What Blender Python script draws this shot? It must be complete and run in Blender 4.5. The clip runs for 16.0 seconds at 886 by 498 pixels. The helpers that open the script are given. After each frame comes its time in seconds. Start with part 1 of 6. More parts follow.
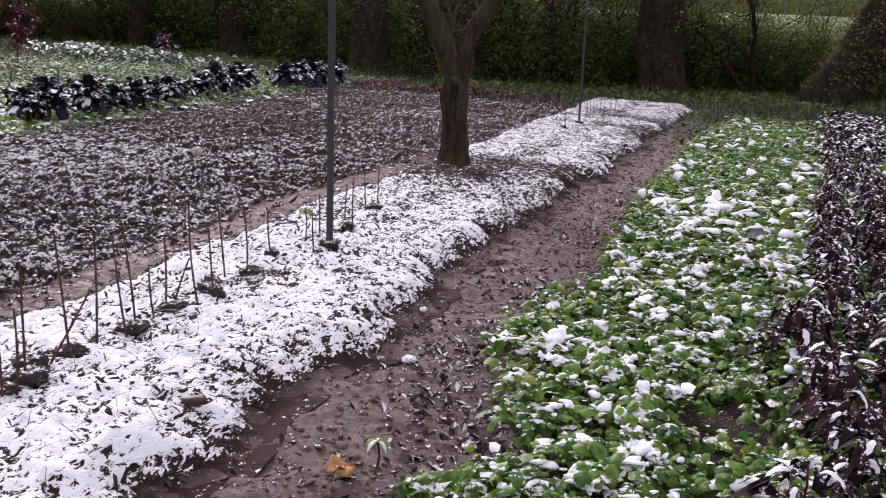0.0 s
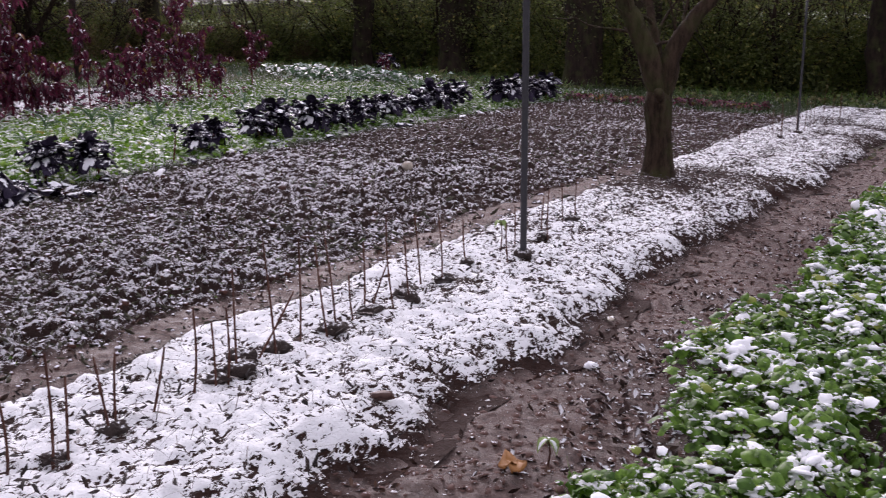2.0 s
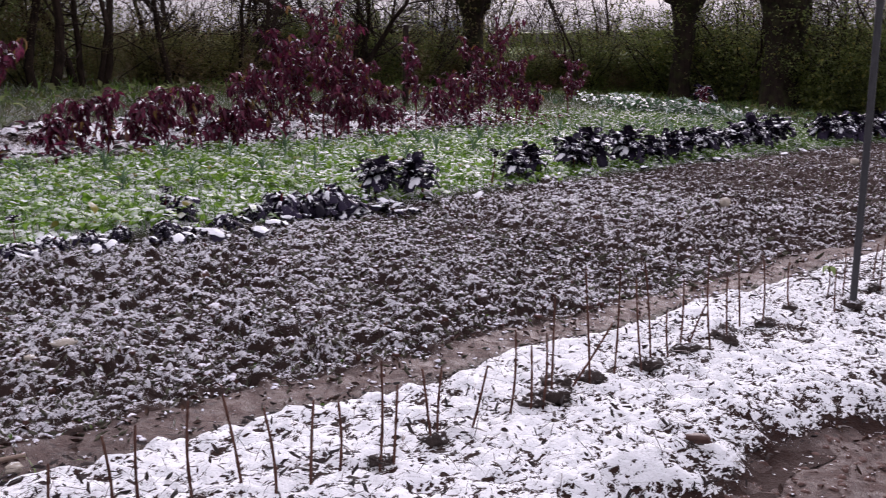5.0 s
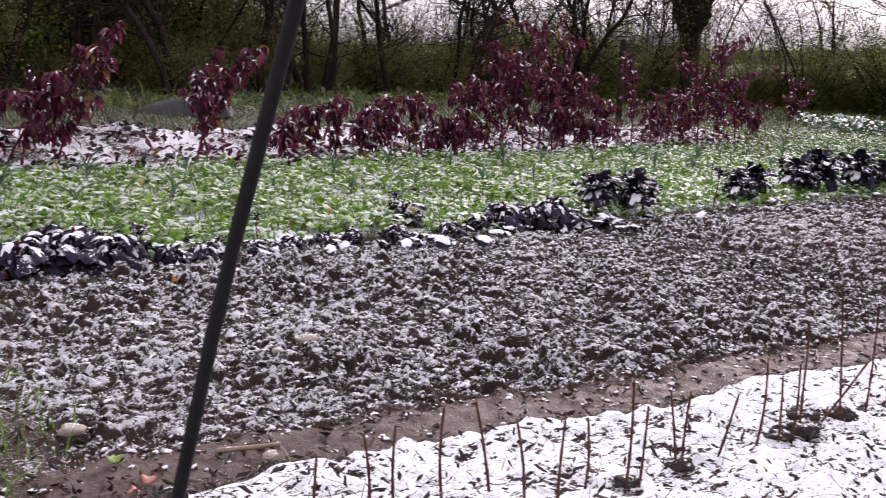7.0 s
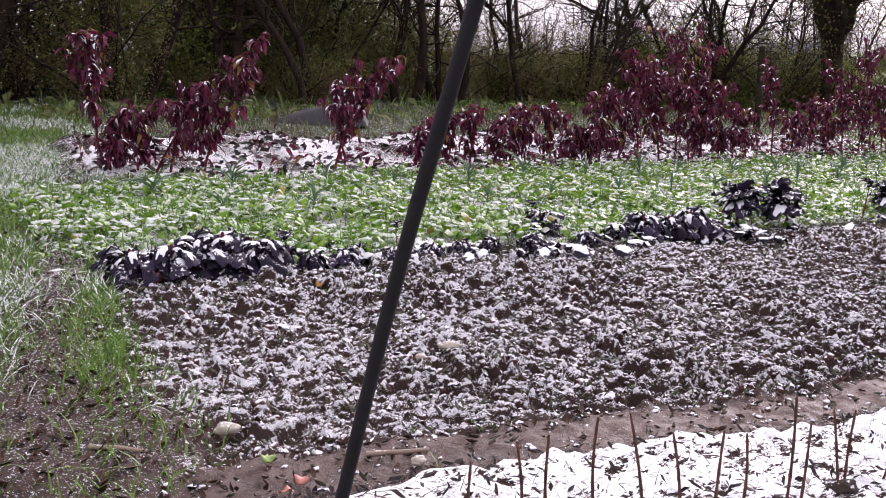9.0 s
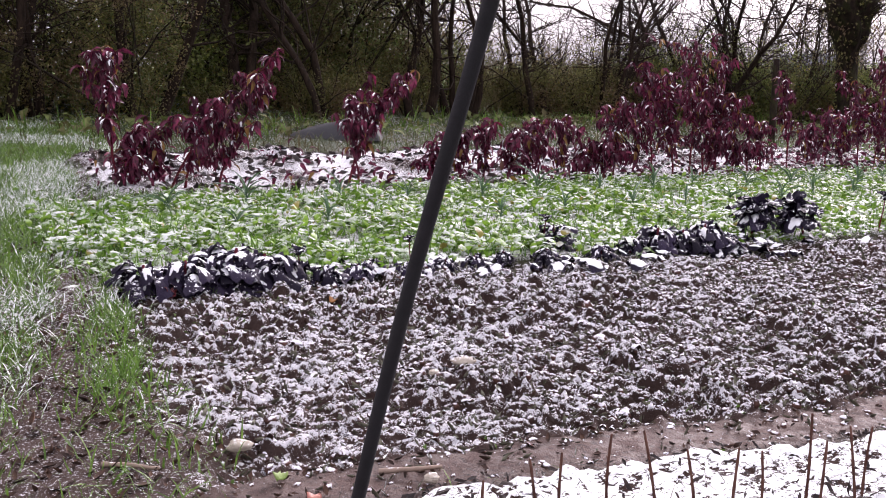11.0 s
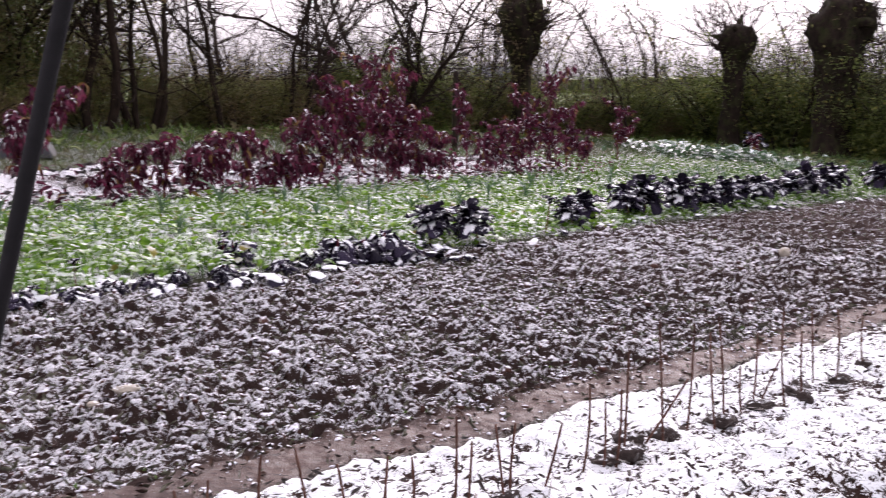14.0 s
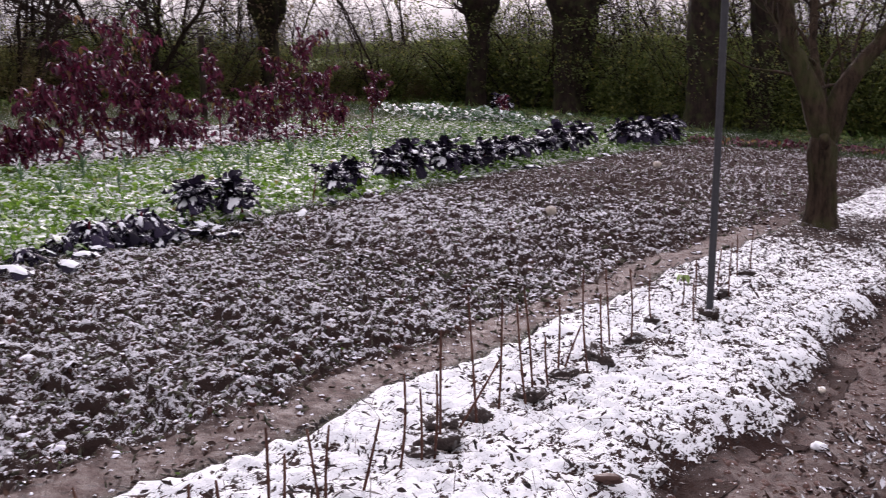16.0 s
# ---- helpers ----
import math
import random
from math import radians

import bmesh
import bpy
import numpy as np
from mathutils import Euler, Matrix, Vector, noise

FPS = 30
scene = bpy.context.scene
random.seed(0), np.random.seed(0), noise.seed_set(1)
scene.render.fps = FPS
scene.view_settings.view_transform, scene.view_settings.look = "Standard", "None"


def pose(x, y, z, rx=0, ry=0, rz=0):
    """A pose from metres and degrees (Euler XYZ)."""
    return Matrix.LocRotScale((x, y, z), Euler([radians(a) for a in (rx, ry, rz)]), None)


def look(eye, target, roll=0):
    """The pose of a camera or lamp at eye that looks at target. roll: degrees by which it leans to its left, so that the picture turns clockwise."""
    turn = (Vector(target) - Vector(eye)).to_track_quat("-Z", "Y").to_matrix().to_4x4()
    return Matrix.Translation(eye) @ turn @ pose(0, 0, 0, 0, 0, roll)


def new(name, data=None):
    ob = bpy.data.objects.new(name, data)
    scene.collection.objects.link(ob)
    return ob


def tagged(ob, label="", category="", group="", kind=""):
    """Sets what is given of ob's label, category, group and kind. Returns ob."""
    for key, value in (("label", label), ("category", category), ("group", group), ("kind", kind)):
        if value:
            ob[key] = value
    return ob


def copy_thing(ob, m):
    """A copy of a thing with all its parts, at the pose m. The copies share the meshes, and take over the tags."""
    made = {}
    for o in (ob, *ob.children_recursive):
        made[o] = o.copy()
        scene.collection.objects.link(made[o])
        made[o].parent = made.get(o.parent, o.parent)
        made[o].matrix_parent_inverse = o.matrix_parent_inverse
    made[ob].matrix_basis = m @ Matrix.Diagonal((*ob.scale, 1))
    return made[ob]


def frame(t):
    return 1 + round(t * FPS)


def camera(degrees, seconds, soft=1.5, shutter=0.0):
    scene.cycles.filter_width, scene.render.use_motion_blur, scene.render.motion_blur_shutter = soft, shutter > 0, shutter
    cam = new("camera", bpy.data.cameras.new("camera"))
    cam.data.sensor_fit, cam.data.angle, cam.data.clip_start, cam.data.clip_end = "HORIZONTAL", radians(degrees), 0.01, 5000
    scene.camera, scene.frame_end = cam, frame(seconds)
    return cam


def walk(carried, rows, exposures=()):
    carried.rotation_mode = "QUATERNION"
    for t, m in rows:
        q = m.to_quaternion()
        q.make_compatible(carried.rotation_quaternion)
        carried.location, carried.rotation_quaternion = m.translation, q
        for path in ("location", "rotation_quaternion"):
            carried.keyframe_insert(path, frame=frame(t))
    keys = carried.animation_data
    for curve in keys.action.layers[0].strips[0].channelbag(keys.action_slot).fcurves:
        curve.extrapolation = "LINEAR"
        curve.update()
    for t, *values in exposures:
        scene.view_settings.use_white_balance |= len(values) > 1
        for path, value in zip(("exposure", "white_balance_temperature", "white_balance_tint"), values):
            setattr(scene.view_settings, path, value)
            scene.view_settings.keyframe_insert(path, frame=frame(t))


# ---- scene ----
cam = camera(45.80, 16.0, soft=1.0, shutter=0.4)
PATH = [
    (0, pose(0.077, 0.436, 1.489, 75.77, -1.36, 17.59)),
    (0.5, pose(0.154, 0.384, 1.501, 75.79, -0.82, 19.93)),
    (1, pose(0.263, 0.331, 1.517, 75.93, 0.25, 23.25)),
    (1.5, pose(0.301, 0.318, 1.522, 76.15, 0.84, 26.23)),
    (2, pose(0.296, 0.310, 1.523, 76.44, 1.03, 29.21)),
    (2.5, pose(0.283, 0.304, 1.523, 76.75, 1.07, 31.90)),
    (3, pose(0.261, 0.299, 1.521, 77.13, 0.97, 34.77)),
    (3.5, pose(0.242, 0.293, 1.521, 77.47, 0.81, 37.43)),
    (6, pose(0.168, 0.187, 1.540, 78.52, -0.06, 51.53)),
    (6.5, pose(0.122, 0.146, 1.539, 78.67, -0.34, 54.15)),
    (7, pose(0.081, 0.103, 1.535, 78.83, -0.70, 57.06)),
    (7.5, pose(0.048, 0.063, 1.528, 78.97, -0.83, 59.38)),
    (8, pose(0.046, 0.055, 1.525, 79.07, -0.53, 61.61)),
    (8.5, pose(0.029, 0.044, 1.517, 79.21, -0.29, 63.00)),
    (9, pose(0.022, 0.038, 1.522, 79.31, -0.16, 63.94)),
    (11.5, pose(0.019, 0.058, 1.537, 80.10, 0.14, 64.68)),
    (12, pose(0.028, 0.074, 1.549, 80.20, 0.04, 63.22)),
    (12.5, pose(0.033, 0.103, 1.553, 80.34, -0.06, 60.91)),
    (13, pose(0.067, 0.175, 1.545, 80.49, 0.24, 57.66)),
    (13.5, pose(0.121, 0.200, 1.555, 80.56, 0.30, 53.51)),
    (14, pose(0.082, 0.226, 1.542, 80.62, 0.11, 48.41)),
    (14.5, pose(-0.030, 0.219, 1.547, 80.45, -0.37, 43.80)),
    (15, pose(-0.137, 0.280, 1.535, 80.03, -0.14, 40.54)),
    (15.5, pose(-0.224, 0.341, 1.524, 79.41, 0.38, 37.98)),
    (16, pose(-0.311, 0.420, 1.515, 78.66, 0.79, 34.68)),
]
EXPOSURES = [(0, 0.70, 6250, 28), (2.5, 0.46, 6170, 29), (3.5, 0.45, 6120, 29), (7, 0.93, 6350, 28), (9, 1.15, 6350, 28), (12, 1.3, 6350, 28), (13, 1.32, 6350, 28), (14.5, 0.90, 6350, 27), (16, 0.72, 6350, 28)]
walk(cam, PATH, EXPOSURES)

# ---- sky and light: a bright overcast morning, the veiled sun low behind the pollards ----
SUN_AZ, SUN_EL = radians(38), radians(24)      # left of +y, above the horizon
world = bpy.data.worlds.new("world")
scene.world = world
world.use_nodes = True
wn = world.node_tree.nodes
sky = wn.new("ShaderNodeTexSky")
sky.sky_type = "NISHITA"
sky.sun_disc = False
sky.sun_elevation, sky.sun_rotation = SUN_EL, -SUN_AZ
sky.dust_density, sky.air_density, sky.ozone_density = 6.0, 1.5, 1.0
veil = wn.new("ShaderNodeHueSaturation")
veil.inputs["Saturation"].default_value = 0.18
world.node_tree.links.new(sky.outputs[0], veil.inputs["Color"])
cloud = wn.new("ShaderNodeMix")            # an even cloud cover thins the sky's own gradient
cloud.data_type = "RGBA"
cloud.inputs[0].default_value = 0.75
height = wn.new("ShaderNodeSeparateXYZ")   # an overcast sky is brightest overhead
world.node_tree.links.new(wn.new("ShaderNodeTexCoord").outputs["Generated"], height.inputs[0])
cover = wn.new("ShaderNodeMapRange")
for key, value in (("From Min", 0.0), ("From Max", 1.0), ("To Min", 2.5), ("To Max", 6.6)):
    cover.inputs[key].default_value = value
world.node_tree.links.new(height.outputs[2], cover.inputs["Value"])
world.node_tree.links.new(cover.outputs[0], cloud.inputs[7])
world.node_tree.links.new(veil.outputs[0], cloud.inputs[6])
world.node_tree.links.new(cloud.outputs[2], wn["Background"].inputs[0])
wn["Background"].inputs[1].default_value = 0.135

lamp = bpy.data.lights.new("sun", "SUN")
lamp.energy, lamp.angle, lamp.color = 1.4, radians(12), (1.0, 0.95, 0.89)
sun = new("sun", lamp)
toward = Vector((-math.sin(SUN_AZ) * math.cos(SUN_EL), math.cos(SUN_AZ) * math.cos(SUN_EL), math.sin(SUN_EL)))
sun.matrix_world = look(toward * 30, (0, 0, 0))


# ---- materials ----
class Nodes:
    """A material and short ways to add nodes to it."""

    def __init__(self, name):
        self.mat = bpy.data.materials.new(name)
        self.mat.use_nodes = True
        self.shifted = False
        self.tree = self.mat.node_tree
        self.shader = self.tree.nodes["Principled BSDF"]

    def add(self, kind, **sockets):
        n = self.tree.nodes.new(kind)
        for k, v in sockets.items():
            self.put(n.inputs[int(k[1:]) if k[1:].isdigit() else k], v)
        return n

    def put(self, socket, v):
        if isinstance(v, bpy.types.NodeSocket):
            self.tree.links.new(v, socket)
        else:
            socket.default_value = v

    def place(self):
        return self.add("ShaderNodeTexCoord").outputs["Object"]

    def noise(self, scale, detail=3.0, rough=0.6, stretch=None, distort=0.0):
        vec = self.place()
        if self.shifted:                         # another part of the pattern for each object
            n = self.add("ShaderNodeVectorMath", _0=vec)
            self.put(n.inputs[1], self.math("MULTIPLY", self.any(), 31.0))
            vec = n.outputs[0]
        if stretch:
            m = self.add("ShaderNodeMapping")
            m.inputs["Scale"].default_value = stretch
            self.put(m.inputs["Vector"], vec)
            vec = m.outputs[0]
        n = self.add("ShaderNodeTexNoise", Scale=scale, Detail=detail, Roughness=rough, Distortion=distort)
        self.put(n.inputs["Vector"], vec)
        return n.outputs[0]

    def math(self, op, a, b=0.0, clamp=False):
        n = self.add("ShaderNodeMath", _0=a, _1=b)
        n.operation, n.use_clamp = op, clamp
        return n.outputs[0]

    def step(self, v, lo, hi):
        n = self.add("ShaderNodeMapRange")
        n.interpolation_type = "SMOOTHSTEP"
        for k, x in (("Value", v), ("From Min", lo), ("From Max", hi)):
            self.put(n.inputs[k], x)
        return n.outputs[0]

    def mix(self, f, a, b):
        n = self.add("ShaderNodeMix")
        n.data_type = "RGBA"
        for i, x in ((0, f), (6, a), (7, b)):
            self.put(n.inputs[i], x if isinstance(x, bpy.types.NodeSocket) or i == 0 else (*x, 1.0))
        return n.outputs[2]

    def attr(self, name):
        n = self.add("ShaderNodeAttribute")
        n.attribute_name = name
        return n.outputs["Fac"]

    def up(self):
        g = self.add("ShaderNodeNewGeometry")
        s = self.add("ShaderNodeSeparateXYZ")
        self.put(s.inputs[0], g.outputs["Normal"])
        return s.outputs[2]

    def island(self):
        return self.add("ShaderNodeNewGeometry").outputs["Random Per Island"]

    def any(self):
        return self.add("ShaderNodeObjectInfo").outputs["Random"]

    def bump(self, height, strength=0.4, distance=0.01):
        n = self.add("ShaderNodeBump", Strength=strength, Distance=distance, Height=height)
        self.put(self.shader.inputs["Normal"], n.outputs[0])

    def set(self, **sockets):
        for k, v in sockets.items():
            k = k.replace("_", " ")
            self.put(self.shader.inputs[k], (*v, 1.0) if isinstance(v, tuple) and len(v) == 3 else v)
        return self.mat


SNOW = (0.84, 0.86, 0.90)


def snow_material():
    m = Nodes("snow")
    c = m.mix(m.noise(40, 4), (0.78, 0.80, 0.86), (0.90, 0.91, 0.93))
    m.bump(m.noise(120, 4), 0.35, 0.01)
    return m.set(Base_Color=c, Roughness=0.7, Subsurface_Weight=0.0)


def leaf_material(name, dark, light, frost=0.0, rough=0.5, per="island", through_light=0.25, odd=None, odd_share=0.1, patch=None, thin=1.0, drift=None, grain=55, crown=None):
    """Leaf colour between dark and light, leaf by leaf; frost: share of the upper faces dusted white."""
    m = Nodes(name)
    m.shifted = per == "object"
    r = m.island() if per == "island" else m.any()
    c = m.mix(r, dark, light)
    c = m.mix(m.step(m.noise(30, 3), 0.35, 0.75), c, tuple(0.55 * x for x in dark))
    if drift:                                    # whole sprays of another tone
        c = m.mix(m.step(m.noise(1.1, 3), 0.42, 0.62), c, drift)
    if odd:
        r2 = m.math("FRACT", m.math("MULTIPLY", r, 37.7))
        c = m.mix(m.step(r2, 1 - odd_share, 1 - odd_share + 0.02), c, odd)
    rough_v = rough
    if crown:                                    # frost on the top of each arching leaf
        f = m.step(m.math("ADD", m.math("MULTIPLY", m.noise(28, 4, 0.7), 0.8), m.math("MULTIPLY", m.up(), 0.8)), crown, crown + 0.18)
        f = m.math("MULTIPLY", f, m.step(m.noise(3.0, 3), 0.30, 0.55))
        c = m.mix(m.math("MULTIPLY", f, thin), c, SNOW)
    elif frost > 0:
        f = m.step(m.math("ADD", m.noise(grain, 4, 0.7), m.math("MULTIPLY", m.up(), 0.25)), 0.92 - 0.5 * frost, 1.0 - 0.45 * frost)
        c = m.mix(m.math("MULTIPLY", f, thin), c, SNOW)
    if patch:                                    # lying snow: scale, share
        big = m.math("MULTIPLY", m.math("SUBTRACT", m.noise(patch[0], 3, 0.6), 0.5), 2.6)
        small = m.math("MULTIPLY", m.math("SUBTRACT", m.noise(patch[0] * 5, 3, 0.6), 0.5), 1.2)
        lie = m.math("MULTIPLY", m.math("SUBTRACT", m.up(), 0.75), 1.7)
        f = m.step(m.math("ADD", m.math("ADD", big, small), lie), 0.52 - patch[1], 0.64 - patch[1])
        c = m.mix(f, c, (0.86, 0.875, 0.905))
    m.bump(m.noise(90, 3), 0.25, 0.005)
    m.set(Base_Color=c, Roughness=rough_v, Specular_IOR_Level=0.3 if per == "island" else 0.12)
    if through_light:
        t = m.add("ShaderNodeBsdfTranslucent", Color=c)
        x = m.add("ShaderNodeMixShader", _0=through_light)
        m.put(x.inputs[1], m.shader.outputs[0])
        m.put(x.inputs[2], t.outputs[0])
        m.put(m.tree.nodes["Material Output"].inputs["Surface"], x.outputs[0])
    return m.mat


def bark_material(name, dark, light, scale=14.0, snow_share=0.0, green=0.0):
    m = Nodes(name)
    n = m.noise(scale, 6, 0.7, (1, 1, 0.25))
    c = m.mix(m.step(n, 0.3, 0.7), dark, light)
    if green:
        c = m.mix(m.math("MULTIPLY", m.step(m.noise(3.5, 4), 0.45, 0.65), green), c, (0.05, 0.065, 0.02))
    if snow_share:
        f = m.step(m.math("ADD", m.noise(26, 3), m.math("MULTIPLY", m.up(), 0.5)), 1.05 - snow_share, 1.12 - snow_share)
        c = m.mix(f, c, SNOW)
    m.bump(n, 0.8, 0.02)
    return m.set(Base_Color=c, Roughness=0.9, Specular_IOR_Level=0.12)


def ground_material():
    """Soil, mud, turf and lying snow, told apart by the sheet's own layers."""
    m = Nodes("ground")
    soil = m.mix(m.noise(9, 6, 0.7), (0.024, 0.0135, 0.0115), (0.078, 0.046, 0.039))
    soil = m.mix(m.step(m.noise(70, 3), 0.55, 0.75), soil, (0.075, 0.052, 0.046))
    mud = m.mix(m.noise(5, 5), (0.076, 0.0450, 0.0380), (0.176, 0.110, 0.094))
    mud = m.mix(m.step(m.noise(34, 4), 0.5, 0.7), mud, (0.062, 0.0360, 0.0310))
    turf = m.mix(m.noise(12, 5, 0.7), (0.015, 0.028, 0.008), (0.045, 0.07, 0.018))
    turf = m.mix(m.step(m.noise(2.2, 4), 0.48, 0.7), turf, (0.04, 0.032, 0.018))
    field = m.mix(m.noise(0.25, 4), (0.075, 0.13, 0.03), (0.15, 0.19, 0.07))
    c = m.mix(m.attr("mud"), soil, mud)
    c = m.mix(m.attr("turf"), c, turf)
    c = m.mix(m.attr("field"), c, field)
    flecks = m.math("MULTIPLY", m.math("SUBTRACT", m.noise(70, 5, 0.7, None, 0.4), 0.5), 2.3)
    flecks = m.math("ADD", flecks, m.math("MULTIPLY", m.math("SUBTRACT", m.noise(210, 3, 0.6), 0.5), 1.2))
    flecks = m.math("ADD", flecks, m.math("MULTIPLY", m.attr("crest"), 0.9))
    flecks = m.math("ADD", flecks, m.math("MULTIPLY", m.math("SUBTRACT", m.up(), 0.8), 1.3))
    f = m.math("MULTIPLY", m.step(m.math("ADD", flecks, m.attr("snow")), 0.56, 0.70), 0.97)
    c = m.mix(f, c, (0.90, 0.90, 0.95))
    rough = m.math("SUBTRACT", 0.9, m.math("MULTIPLY", m.attr("mud"), m.math("MULTIPLY", m.step(m.noise(14, 4), 0.35, 0.65), 0.36)))
    m.put(m.shader.inputs["Roughness"], rough)
    m.bump(m.noise(38, 7, 0.78), 1.0, 0.035)
    return m.set(Base_Color=c, Specular_IOR_Level=m.math("ADD", 0.2, m.math("MULTIPLY", m.attr("mud"), 0.35)))


def crumb_material(name, dark, light, frost):
    """Clods of soil, each with its own tone, thinly frosted on top."""
    m = Nodes(name)
    r = m.island()
    c = m.mix(r, dark, light)
    c = m.mix(m.step(m.noise(35, 4), 0.4, 0.75), c, tuple(0.5 * x for x in dark))
    v = m.math("MULTIPLY", m.math("SUBTRACT", m.noise(1.7, 3), 0.5), 0.8)
    v = m.math("ADD", v, m.math("MULTIPLY", m.math("SUBTRACT", m.noise(70, 4, 0.7), 0.5), 1.3))
    v = m.math("ADD", v, m.math("MULTIPLY", m.math("FRACT", m.math("MULTIPLY", r, 37.7)), 0.30))
    v = m.math("ADD", v, m.math("MULTIPLY", m.math("SUBTRACT", m.up(), 0.6), 1.3))
    c = m.mix(m.math("MULTIPLY", m.step(v, 0.50 - frost, 0.84 - frost), 0.93), c, (0.80, 0.80, 0.88))
    m.bump(m.noise(90, 4), 0.5, 0.008)
    return m.set(Base_Color=c, Roughness=0.9, Specular_IOR_Level=0.25)


def bed_material():
    """Thin snow on chopped leaf mulch: the litter shows in the hollows and along the edges."""
    m = Nodes("snowy_mulch")
    litter = m.mix(m.noise(45, 4), (0.008, 0.0040, 0.0033), (0.052, 0.025, 0.019))
    a = m.noise(31, 4, 0.6, (1.0, 0.6, 1.0), 0.6)
    b = m.noise(78, 3, 0.6, (1.0, 0.5, 1.0), 0.8)
    v = m.math("ADD", m.math("MULTIPLY", a, 1.5), m.math("SUBTRACT", m.math("MULTIPLY", b, 1.1), 1.3))
    v = m.math("ADD", v, m.math("MULTIPLY", m.attr("crest"), 0.35))
    f = m.step(m.math("ADD", v, m.attr("snow")), -0.02, 0.03)
    c = m.mix(f, litter, (0.86, 0.875, 0.905))
    m.bump(m.math("ADD", v, m.math("MULTIPLY", f, 0.5)), 0.6, 0.02)
    return m.set(Base_Color=c, Roughness=0.8, Specular_IOR_Level=0.12)


def plain_material(name, dark, light, scale=20.0, rough=0.6, metal=0.0, bump=0.3, frost=0.0, gloss=0.5):
    m = Nodes(name)
    c = m.mix(m.noise(scale, 5), dark, light)
    if frost:
        f = m.step(m.math("ADD", m.noise(50, 4, 0.7), m.math("MULTIPLY", m.up(), 0.4)), 1.0 - 0.6 * frost, 1.12 - 0.6 * frost)
        c = m.mix(f, c, SNOW)
    m.bump(m.noise(scale * 4, 4), bump, 0.01)
    return m.set(Base_Color=c, Roughness=rough, Metallic=metal, Specular_IOR_Level=gloss)


